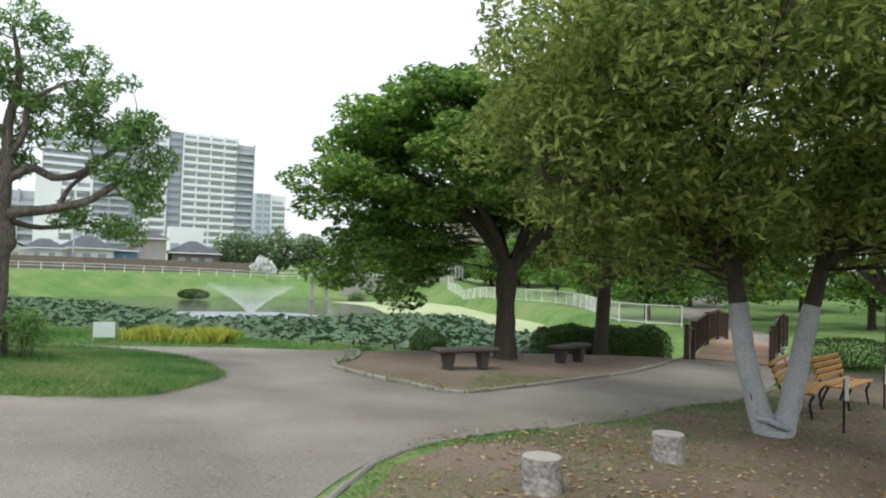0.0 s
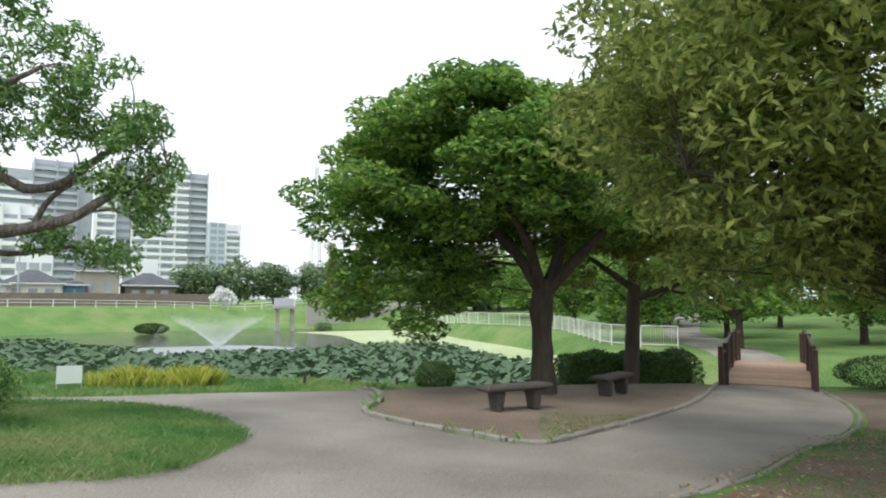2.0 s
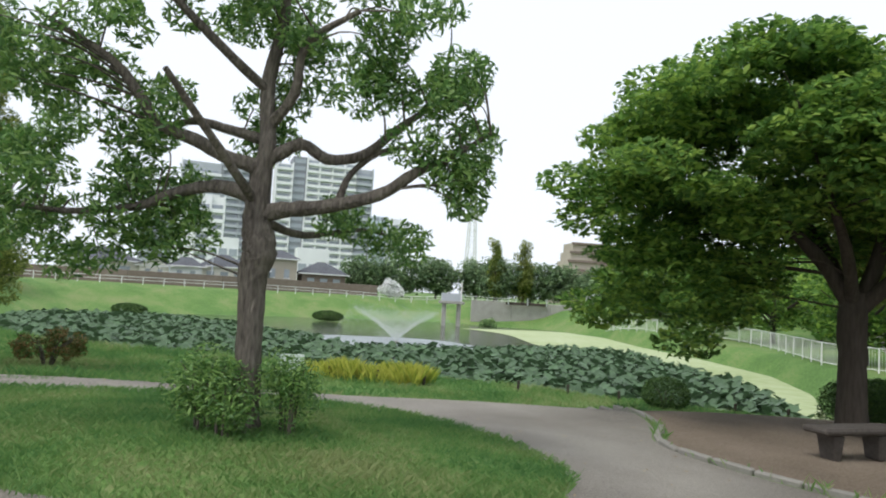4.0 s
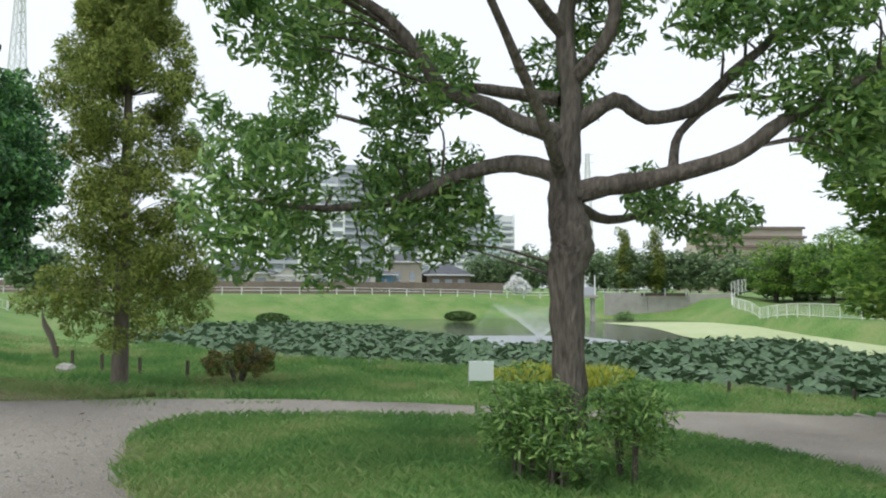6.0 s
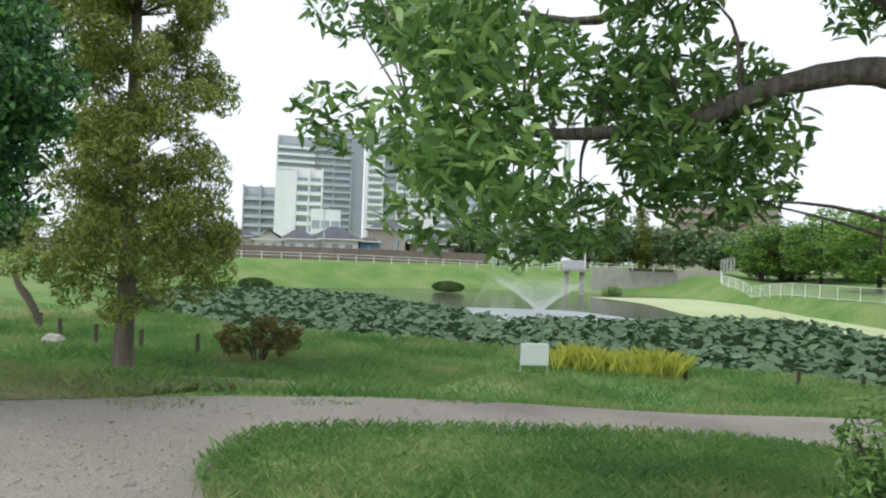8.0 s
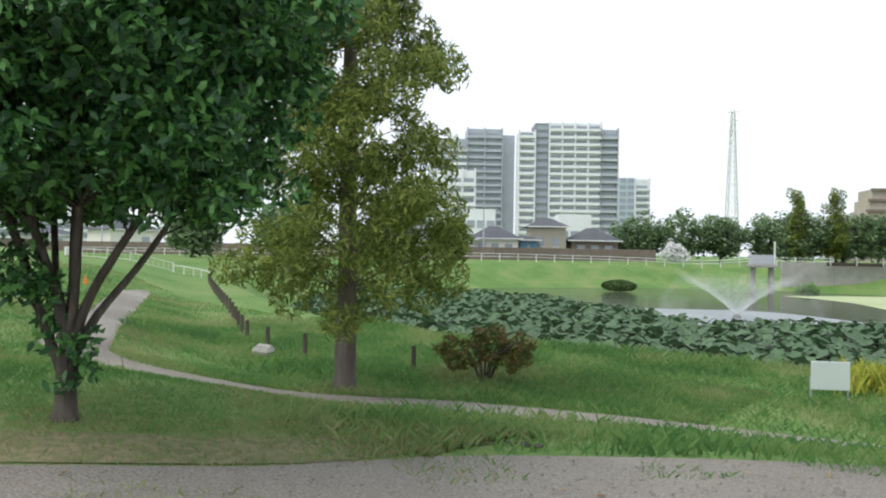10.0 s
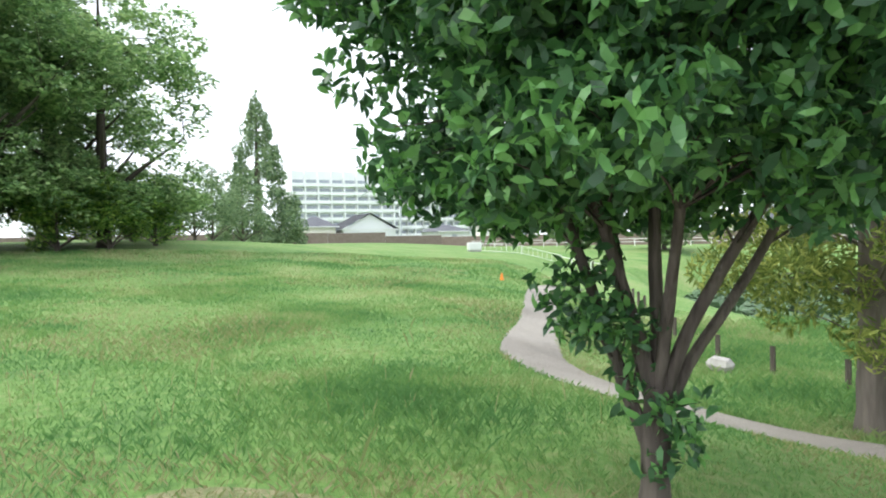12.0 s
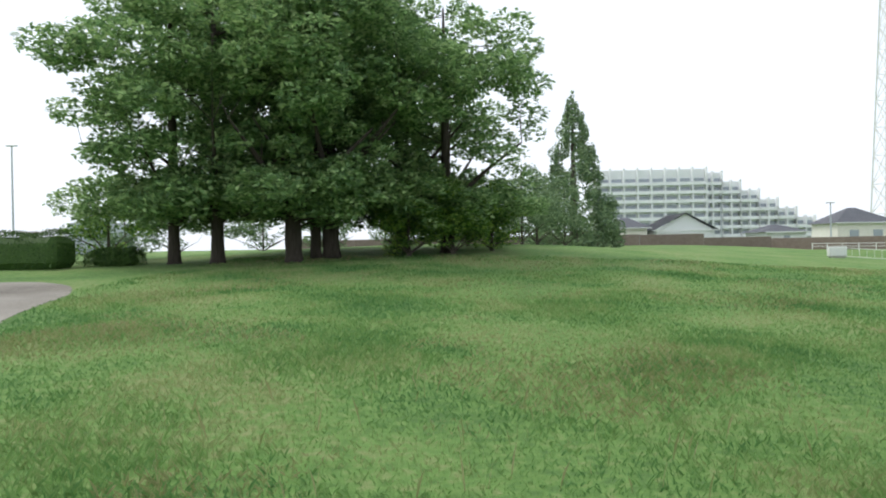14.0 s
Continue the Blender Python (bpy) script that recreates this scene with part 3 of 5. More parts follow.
tree(0.75, 18.65, "broad spreading zelkova tree in dense green leaf", MAPLE, mc, 82000, (0.165, 0.09), BARK_DARK, LEAF_MAPLE, up=0.62, droop=0.22, shell=0.42, twig=0.02, share=0.12)

# tree behind it, by the hedge
SECOND = [[(0, 0, 0, 0.26), (0, 0, 0.3, 0.21), (0.05, 0, 1.6, 0.19), (0.1, 0, 3.2, 0.17), (0.0, 0, 5.0, 0.11), (0.1, 0, 7, 0.04)],
          [(0.05, 0, 2.3, 0.1), (0.9, -0.3, 2.6, 0.08), (1.6, -0.5, 2.9, 0.06), (2.2, -0.6, 3.6, 0.03)], [(0.05, 0, 2.6, 0.1), (-0.9, 0, 3.3, 0.07), (-2.0, 0.2, 4.0, 0.03)],
          [(0.8, -0.3, 2.6, 0.05), (1.5, -0.2, 2.45, 0.04), (2.4, -0.2, 2.7, 0.02)]]
tree(3.2, 22.55, "park tree with a dark upright trunk beside the hedge", SECOND, clump_field(0.4, -0.3, 4.9, 3.8, 3.6, 3.2, 120, 0.7, 0.6, -0.8, 0.3), 36000, (0.18, 0.085), BARK_DARK, LEAF_OLIVE, up=0.55, droop=0.2, share=0.5)

# two-stemmed oak with gauze round its stems
OAK = [[(0.02, 0, 0.0, 0.17), (-0.12, 0.02, 0.4, 0.13), (-0.28, 0, 1.0, 0.12), (-0.4, 0, 1.75, 0.11), (-0.5, 0.05, 2.6, 0.1), (-0.7, 0.1, 3.6, 0.08), (-0.8, 0, 5.0, 0.05)],
       [(0.1, 0, 0.0, 0.17), (0.24, 0, 0.4, 0.12), (0.36, 0.02, 1.0, 0.11), (0.5, 0, 1.75, 0.1), (0.7, 0, 2.6, 0.09), (1.0, 0, 3.6, 0.07), (1.4, 0.1, 5.0, 0.04)],
       [(-0.42, 0, 2.0, 0.07), (-0.9, -0.4, 2.6, 0.05), (-1.8, -0.9, 3.0, 0.035), (-2.9, -1.3, 3.2, 0.02)], [(0.6, 0, 2.2, 0.06), (1.1, -0.8, 2.9, 0.045), (1.6, -2.0, 3.6, 0.03), (1.8, -3.4, 3.9, 0.015)],
       [(-0.6, 0, 3.0, 0.06), (-1.2, 0.3, 3.4, 0.045), (-2.4, 0.5, 3.9, 0.025)], [(0.8, 0, 2.9, 0.05), (1.8, -0.3, 3.4, 0.04), (3.0, -0.8, 3.8, 0.02)], [(-0.7, 0, 3.6, 0.05), (-0.7, -1.4, 4.2, 0.04), (-0.6, -3.0, 4.4, 0.02)]]
oc = clump_field(0.2, -0.6, 4.5, 3.6, 3.6, 2.2, 170, 0.6, 0.65, -0.95, 0.2) + clump_field(0.4, 0.6, 3.0, 2.6, 2.0, 0.9, 50, 0.5, 0.7, -1, 0.2) + clump_field(-1.1, -0.4, 5.6, 2.0, 2.0, 1.4, 40, 0.55, 0.65, -1, 0.2) + clump_field(-1.9, -0.2, 3.0, 1.4, 1.6, 0.9, 26, 0.45, 0.7, -1, 0.2) + clump_field(1.9, -1.5, 3.0, 1.6, 2.0, 0.9, 24, 0.45, 0.7, -1, 0.2)
oc += clump_field(-2.7, 0.4, 4.4, 1.3, 1.8, 1.7, 50, 0.5, 0.65, -1, 0.2)
oak = tree(4.81, 11.72, "two-stemmed oak with its trunks wrapped in pale gauze", OAK, oc, 82000, (0.14, 0.05), BARK_DARK, LEAF_OLIVE, up=0.4, droop=0.55, shell=0.4, twig=0.018)
for stem in OAK[:2]:
    line = spline(stem, 6)
    line = line[line[:, 2] < 1.8]
    line[:, 3] = line[:, 3] * 1.06 + 0.006
    v, f = tubes([line], 12, 0.05)
    part("wrap", mesh_of("wrap", v, f, True), WRAP, oak, "pale grey gauze wrapping")

band = [(0.06 + 0.22 * math.cos(a), 0.2 * math.sin(a), 0.24 + 0.05 * math.sin(2 * a), 0.05) for a in np.linspace(0, 6.283, 13)]
part("wrap_band", mesh_of("wrap_band", *tubes([band], 6, 0.2), True), WRAP, oak, "loose gauze tied round the stem bases")

# redwood by the pond
h = 9.0
RED = [[(0, 0, 0, 0.21), (0, 0, 0.3, 0.155), (0.02, 0, 2.0, 0.135), (0, 0, 5, 0.09), (0.05, 0, 8.8, 0.015)]]
rc = []
for k in range(300):
    zz = 0.95 + (h - 1.0) * rng.uniform(0, 1) ** 0.9
    rad = (1.42 * (1 - (zz / h) ** 3.5) + 0.15) * (0.75 if zz < 1.3 else 1)
    a, q = rng.uniform(0, 6.283), rad * (0.25 + 0.75 * rng.uniform(0, 1) ** 0.6)
    rc.append((q * math.cos(a), q * math.sin(a), zz + 0.2 * q, 0.34, 0.34, 0.3))
tree(-16.3, 14.46, "slender dawn redwood with feathery yellow-green foliage", RED, rc, 82000, (0.135, 0.03), BARK_PALE, LEAF_CONIFER, up=0.25, droop=0.7, shell=0.3, twig=0.014)

# small dense round tree with several stems
ROUND = [[(0, 0, 0, 0.11), (0.0, 0, 0.12, 0.075), (0.01, 0, 0.4, 0.07), (0.02, 0, 0.62, 0.075)],
         [(0.0, 0, 0.3, 0.04), (-0.12, 0.02, 0.6, 0.04), (-0.25, 0.05, 1.0, 0.035), (-0.42, 0.05, 1.5, 0.03), (-0.7, 0.1, 2.3, 0.015)],
         [(0.02, 0, 0.5, 0.05), (-0.05, 0, 0.8, 0.045), (-0.16, -0.05, 1.2, 0.035), (-0.3, -0.2, 1.8, 0.03), (-0.4, -0.3, 2.8, 0.012)],
         [(0.02, 0, 0.5, 0.05), (0.02, 0.05, 0.9, 0.04), (0.02, 0.1, 1.5, 0.035), (0.1, 0.2, 2.9, 0.015)],
         [(0.03, 0, 0.5, 0.045), (0.12, 0.0, 0.8, 0.04), (0.3, 0.02, 1.15, 0.035), (0.55, 0.05, 1.55, 0.03), (1.0, 0.1, 2.2, 0.015)],
         [(0.0, 0, 0.35, 0.04), (0.15, 0.1, 0.7, 0.035), (0.42, 0.25, 1.1, 0.03), (0.75, 0.4, 1.7, 0.015)],
         [(0.0, 0, 0.5, 0.035), (-0.1, 0.12, 0.9, 0.03), (-0.2, 0.35, 1.4, 0.025), (-0.3, 0.6, 2.0, 0.012)],
         [(0.02, 0, 0.55, 0.04), (0.06, -0.05, 0.9, 0.035), (0.12, -0.2, 1.4, 0.03), (0.2, -0.5, 2.2, 0.015)]]
ru, rv = 0.62, 0.785
ROUND = [[(a * ru - b * rv, a * rv + b * ru, z, r * (0.78 if z > 0.45 else 0.95)) for a, b, z, r in l] for l in ROUND]
qc = clump_field(0.05, 0.05, 2.75, 1.55, 1.55, 1.55, 430, 0.25, 0.8, -0.9, 0.35) + clump_field(0.05, 0.05, 1.62, 1.4, 1.4, 0.26, 80, 0.22, 0.8, -1, 0.3) + clump_field(0, 0, 2.2, 0.8, 0.8, 0.7, 20, 0.3, 0.8, -0.5, 0.3)
qc += clump_field(-0.3 * ru, -0.3 * rv, 1.05, 0.2, 0.2, 0.3, 5, 0.13, 0.9, -1, 0.3) + clump_field(0.02, 0.0, 0.5, 0.12, 0.12, 0.3, 5, 0.1, 0.9, -1, 0.6) + clump_field(-0.25 * ru, -0.25 * rv, 0.8, 0.22, 0.22, 0.22, 4, 0.13, 0.8, -1, 0.3) + clump_field(0.1, 0.1, 0.55, 0.16, 0.16, 0.2, 3, 0.11, 0.8, -1, 0.2)
tree(-13.7, 9.69, "small round-headed tree with several stems and dark glossy leaves", ROUND, qc, 80000, (0.085, 0.032), BARK, LEAF_DARK, up=0.3, droop=0.65, shell=0.4, twig=0.01, share=0.6, fine=True)

# ---- more trees of the park ----


def plain_tree(x, y, tall, radius, trunk, n, label, leaf_mat=LEAF_GROVE, bark=BARK_DARK, base=0.3, leaf=(0.2, 0.1), clumps=50, size=0.9, lean=0.0, group="", name="tree", flat=0.5, z=None, skirt=0.0):
    """A park tree: trunk, five limbs and a clumped crown from base*tall upwards."""
    mid = tall * (base + 1) / 2
    limbs = [[(0, 0, 0, trunk * 1.4), (0, 0, 0.3, trunk), (lean * 0.3, 0, tall * base, trunk * 0.85), (lean, 0, tall * 0.7, trunk * 0.5), (lean, 0, tall * 0.95, 0.03)]]
    for k in range(5):
        a = k * 1.257 + rng.uniform(-0.4, 0.4)
        c, s = math.cos(a), math.sin(a)
        h0 = tall * base * rng.uniform(0.75, 1.2)
        limbs.append([(lean * 0.3, 0, h0, trunk * 0.5), (c * radius * 0.3, s * radius * 0.3, h0 + tall * 0.12, trunk * 0.35), (c * radius * 0.75, s * radius * 0.75, h0 + tall * 0.25, trunk * 0.12)])
    cl = clump_field(lean, 0, mid, radius, radius, tall * (1 - base) / 2, clumps, size, flat, -0.95, 0.35)
    if skirt:
        cl += clump_field(lean, 0, skirt, radius * 0.85, radius * 0.85, 0.9, clumps // 2, size * 0.85, flat, -1, 0.35)
    return tree(x, y, label, limbs, cl, n, leaf, bark, leaf_mat, share=0.3, twig=0.03, group=group, name=name, z=z)


plain_tree(8.2, 6.2, 7.2, 4.2, 0.2, 60000, "overhanging oak with drooping olive-green foliage", LEAF_OLIVE, base=0.33, leaf=(0.12, 0.042), clumps=190, size=0.6, flat=0.7)
plain_tree(10.2, 20.9, 8.5, 3.8, 0.21, 18000, "park tree with a straight brown trunk on bare earth", LEAF_OLIVE, BARK, 0.3, (0.17, 0.08), 70, 0.8)
plain_tree(12.05, 21.3, 9.0, 4.0, 0.32, 18000, "park tree with a thick pale trunk on bare earth", LEAF_MAPLE, BARK_PALE, 0.3, (0.17, 0.08), 70, 0.8)
plain_tree(14.5, 15.5, 8.0, 4.0, 0.25, 12000, "park tree in dense green leaf", LEAF_OLIVE, BARK, 0.3, (0.18, 0.09), 60, 0.9)
plain_tree(16.0, 26.0, 9.5, 4.5, 0.28, 12000, "park tree in dense green leaf", LEAF_MAPLE, BARK, 0.28, (0.2, 0.1), 60, 1.0)
for x, y, tall, r in [(7.2, 47, 8, 3.4), (11.5, 41, 8.5, 3.8), (14, 52, 9, 4), (19, 44, 9, 4), (4.5, 62, 8, 3.6), (9, 70, 9, 4), (21, 62, 10, 4.5), (26, 52, 10, 4.5), (14, 84, 10, 5), (25, 80, 11, 5), (1, 78, 8, 4), (-3, 92, 8, 4.2),
                       (6, 96, 9, 4.5), (32, 66, 11, 5), (36, 86, 11, 5.5), (24, 34, 9, 4.2), (31, 42, 10, 4.6), (13, 66, 9, 4.4), (18, 98, 11, 5.5), (-9, 100, 8, 4.5), (29, 100, 12, 6), (1, 110, 10, 5), (11, 108, 11, 5.5), (42, 58, 11, 5.5), (46, 74, 12, 6)]:
    plain_tree(x, y, tall, r, 0.22, 4600, "broad-leaved tree in the wooded park beyond the bridge", LEAF_MAPLE, BARK_DARK, 0.2, (0.4, 0.23), 60, 1.15, group="woodland trees", skirt=2.0 if y > 43 else 0)
# grove on the rise
for x, y, tall, r, tr in [(-35.5, -4.5, 10, 4.0, 0.22), (-35.6, -3.0, 10, 4.0, 0.24), (-35.8, -0.4, 11.5, 4.4, 0.3), (-36.8, 0.1, 12, 4.6, 0.2), (-37.0, 0.6, 12, 4.6, 0.32), (-41.2, -2.1, 12, 4.6, 0.28), (-40.7, 2.6, 11.5, 4.4, 0.26), (-39.2, 4.6, 10, 4.0, 0.24)]:
    plain_tree(x, y, tall, r, tr, 25000, "dark green grove tree on the grassy rise", LEAF_GROVE, BARK_DARK, 0.16, (0.24, 0.115), 100, 0.9, group="grove trees", skirt=1.7 if y > 3 else 2.3)
# bushes past x = -46 take the leaf colour with haze mixed in
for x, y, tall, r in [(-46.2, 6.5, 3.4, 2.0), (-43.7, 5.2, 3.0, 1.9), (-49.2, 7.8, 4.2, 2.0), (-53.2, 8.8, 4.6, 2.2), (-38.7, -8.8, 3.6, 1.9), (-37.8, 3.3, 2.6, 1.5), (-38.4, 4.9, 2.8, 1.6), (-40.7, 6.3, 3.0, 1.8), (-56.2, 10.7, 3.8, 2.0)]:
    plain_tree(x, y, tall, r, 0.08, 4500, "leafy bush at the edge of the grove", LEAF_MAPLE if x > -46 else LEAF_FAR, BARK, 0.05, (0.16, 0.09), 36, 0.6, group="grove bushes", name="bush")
# pointed redwood beyond the rise
pc = []
for k in range(340):
    zz = 0.4 + 13.4 * rng.uniform(0, 1) ** 1.2
    rad = 4.7 * (1 - zz / 13.9) ** 0.9
    a, q = rng.uniform(0, 6.283), rad * rng.uniform(0.3, 1) ** 0.6
    pc.append((q * math.cos(a), q * math.sin(a), zz, 0.18 + 0.12 * rad, 0.18 + 0.12 * rad, 0.6))
tree(-74.9, 13.3, "tall pointed redwood standing behind the rise", [[(0, 0, 0, 0.4), (0, 0, 6, 0.25), (0, 0, 14.2, 0.02)]], pc, 18000, (0.36, 0.15), BARK, LEAF_FAR, up=0.3, droop=0.3, share=0.0)
for x, y, tall, r in [(-66, -24, 4.6, 3.0), (-63, -18, 4.0, 2.8), (-65, -12, 4.4, 3.0), (-62, -6, 4.0, 2.8), (-66, -1, 4.4, 3.0), (-64, 4, 4.2, 2.8)]:
    plain_tree(x, y, tall, r, 0.1, 3500, "leafy bush behind the grove", LEAF_FAR, BARK, 0.05, (0.26, 0.15), 36, 0.9, group="bushes behind the grove", name="bush")
# trees behind the far fence
for x, y, tall, r, b in [(-62, 132, 9, 4.6, 0.3), (-55, 136, 9.5, 5, 0.3), (-49, 140, 8.5, 4.2, 0.25), (-41, 143, 9, 4.6, 0.25), (-35, 138, 8.5, 4.4, 0.25), (-29, 142, 8.5, 4.5, 0.2), (-22, 140, 8, 4.2, 0.2), (-16, 138, 7.5, 4, 0.15),
                          (-9, 136, 8, 4.4, 0.15), (-3, 128, 9, 4.6, 0.15), (4, 124, 9.5, 5, 0.15), (11, 122, 9, 4.8, 0.15), (19, 126, 9, 5, 0.15), (-60, 46.5, 5, 2.2, 0.3), (-68, 42, 4.5, 2.2, 0.3), (-7, 104, 6, 3.6, 0.1), (2, 106, 6.5, 4, 0.1), (28, 118, 10, 5, 0.15)]:
    if y > 115:
        x, y, tall, r = 0.78 * x - 2.5, 0.78 * y + 1.5, tall * 0.8, r * 0.8
    plain_tree(x, y, tall, r, 0.2, 5000, "rounded tree behind the far embankment", LEAF_FAR, BARK, b * 0.5, (0.55, 0.34), 48, 1.4, group="embankment trees", flat=0.85, skirt=2.2)
for x, y in [(-29.7, 107.2), (-25.6, 109)]:
    cl = [(0.55 * w * rng.normal(), 0.55 * w * rng.normal(), zz, 0.8 * w, 0.8 * w, 0.8) for zz in np.linspace(1.2, 9.6, 40) for w in (1.15 - 0.75 * abs(zz / 9.6 - 0.4),)]
    tree(x, y, "narrow upright poplar behind the embankment", [[(0, 0, 0, 0.25), (0, 0, 5, 0.15), (0, 0, 9.6, 0.03)]], cl, 6000, (0.32, 0.18), BARK, LEAF_CONIFER, share=0, group="poplars")


def bush(x, y, rx, ry, rz, n, mat, label, leaf=(0.06, 0.03), name="bush", lumps=26, lump=0.3, up=0.3, stems=6, droop=0.0, category="bush", box_like=False, z=None):
    """A shrub: stems and a leafy mass over a dark core."""
    z0 = ground_z(x, y) if z is None else z
    owner = thing(name, x, y, z0, label, category)
    lines = []
    for k in range(stems):
        a = rng.uniform(0, 6.283)
        lines.append(spline([(0.06 * math.cos(a), 0.06 * math.sin(a), -0.05, 0.015), (0.3 * rx * math.cos(a), 0.3 * ry * math.sin(a), rz, 0.01), (0.7 * rx * math.cos(a), 0.7 * ry * math.sin(a), rz * 1.6, 0.004)], 3))
    v, f = tubes(lines, 5)
    tagged(part("stems", mesh_of("stems", v, f), BARK, owner), kind="stuff")
    d = rng.normal(size=(n, 3))
    d /= np.linalg.norm(d, axis=1)[:, None]
    if lumps:
        c = clump_field(0, 0, rz * 1.05, rx * 0.8, ry * 0.8, rz * 0.8, lumps, lump, 0.85, -1, 0.3)
        p = clumped(c, n, 0.4)
        p[:, 2] = np.maximum(p[:, 2], 0.02)
    else:
        p = d * [rx, ry, rz] * rng.uniform(0.85, 1.04, n)[:, None] + [0, 0, rz * 0.95]
        p[:, 2] = np.maximum(p[:, 2], rng.uniform(0, 0.15, n))
    v, f = leaves(p, *leaf, up, droop, 0.18, n < 6000 and leaf[0] < 0.12)
    tagged(part("foliage", mesh_of("foliage", v, f), mat, owner), kind="stuff")
    return owner


bush(-6.17, 10.52, 0.33, 0.33, 0.42, 2600, LEAF_CAMPHOR, "leafy green shrub at the foot of the camphor", (0.07, 0.015), lumps=22, lump=0.2)
bush(-5.52, 10.92, 0.33, 0.32, 0.44, 2300, LEAF_CAMPHOR, "open green shrub beside the camphor trunk", (0.07, 0.015), lumps=20, lump=0.2)
bush(-5.87, 10.42, 0.27, 0.27, 0.33, 1800, LEAF_CAMPHOR, "leafy green shrub at the foot of the camphor", (0.07, 0.015), lumps=16, lump=0.18)
bush(-15.6, 16.9, 1.05, 0.9, 0.46, 3000, LEAF_RUST, "low loose shrub turning rusty brown on the grassy bank", (0.11, 0.022), lumps=30, lump=0.16, up=0.15, stems=16)
bush(-2.36, 24.6, 0.62, 0.62, 0.45, 7000, LEAF_HEDGE, "clipped dark green round bush by the pond", (0.05, 0.03), lumps=0)
bush(10.4, 23.9, 1.5, 0.9, 0.48, 9000, LEAF_HEDGE, "low clipped dark hedge beside the bridge", (0.05, 0.03), lumps=0, name="hedge", category="hedge")
bush(13.3, 24.2, 1.6, 0.9, 0.48, 8000, LEAF_HEDGE, "low clipped dark hedge under the trees", (0.05, 0.03), lumps=0, name="hedge", category="hedge")
for x, y, label in [(-36.8, 67.8, "dark clipped shrubbery island in the pond"), (-48.3, 52.6, "dark clipped shrubbery island in the pond")]:
    bush(x, y, 1.7, 1.2, 0.55, 3600, LEAF_HEDGE, label, (0.16, 0.09), name="island_shrub", lumps=0, z=WATER + 0.05)
bush(-23.8, 83.5, 1.3, 1.2, 0.7, 2600, LEAF_GROVE, "rounded bush at the far water's edge", (0.18, 0.1), lumps=14, lump=0.6)


def hedge(x0, y0, x1, y1, wide, tall, n, label):
    """A clipped hedge with rounded shoulders, covered in small leaves over a dark core."""
    length = math.hypot(x1 - x0, y1 - y0)
    mx, my = (x0 + x1) / 2, (y0 + y1) / 2
    owner = thing("hedge", mx, my, ground_z(mx, my), label, "hedge", rz=math.degrees(math.atan2(y1 - y0, x1 - x0)))
    core = box(length - 0.25, wide - 0.25, tall - 0.12, 0, 0, tall / 2 - 0.06, bevel=0.2)
    part("core", core, LEAF_HEDGE, owner)
    a, b = rng.uniform(-1, 1, n), rng.uniform(-1, 1, n)
    side = rng.uniform(0, 1, n)
    p = np.zeros((n, 3))
    top = side < 0.45
    lift = 0.06 * np.sin(a * 9) + 0.04 * np.sin(a * 23 + b)
    p[:, 0] = a * length / 2
    p[:, 1] = np.where(top, b * wide / 2, np.sign(b) * wide / 2)
    p[:, 2] = np.where(top, tall - 0.16 * np.abs(b) ** 4, tall * rng.uniform(0.02, 0.95, n)) + lift
    ends = (side > 0.9)
    p[ends, 0] = np.sign(a[ends]) * length / 2
    p[ends, 1] = b[ends] * wide / 2
    p += rng.normal(size=(n, 3)) * 0.03
    p[:, :2] *= (1 - 0.12 * np.clip(p[:, 2:3] / tall, 0, 1) ** 4)
    v, f = leaves(p, 0.07, 0.036, 0.35)
    tagged(part("foliage", mesh_of("foliage", v, f), LEAF_HEDGE, owner), kind="stuff")
    return owner


hedge(1.3, 23.1, 5.2, 24.5, 1.2, 0.95, 18000, "long clipped dark green hedge by the bridge")
hedge(-34.2, -12.2, -33.9, -7.2, 1.5, 1.15, 9000, "clipped dark hedge beside the gravel path")
hedge(-34.8, -7.0, -34.8, -5.4, 1.0, 0.5, 5000, "low clipped dark hedge near the grove")


# ---- furniture of the park ----


def stone_bench(x, y, rz, label):
    """A slab on two flared stone feet."""
    owner = thing("stone_bench", x, y, ground_z(x, y) + 0.01, label, "bench", "stone benches", rz=rz)
    bm = box(1.4, 0.42, 0.09, 0, 0, 0.41, bevel=0.04)
    part("seat", bm, STONE, owner, smooth_shaded=False)
    for s in (-0.4, 0.4):
        bm = box(0.12, 0.26, 0.36, s, 0, 0.18, bevel=0.025)
        for v in bm.verts:
            if v.co.z > 0.25:
                v.co.x = s + (v.co.x - s) * 1.7
                v.co.y *= 1.25
        part("leg", bm, STONE, owner)


stone_bench(0.22, 15.9, 38, "dark stone slab bench beneath the broad tree")
stone_bench(2.3, 19.2, 58, "dark stone slab bench near the clipped hedge")


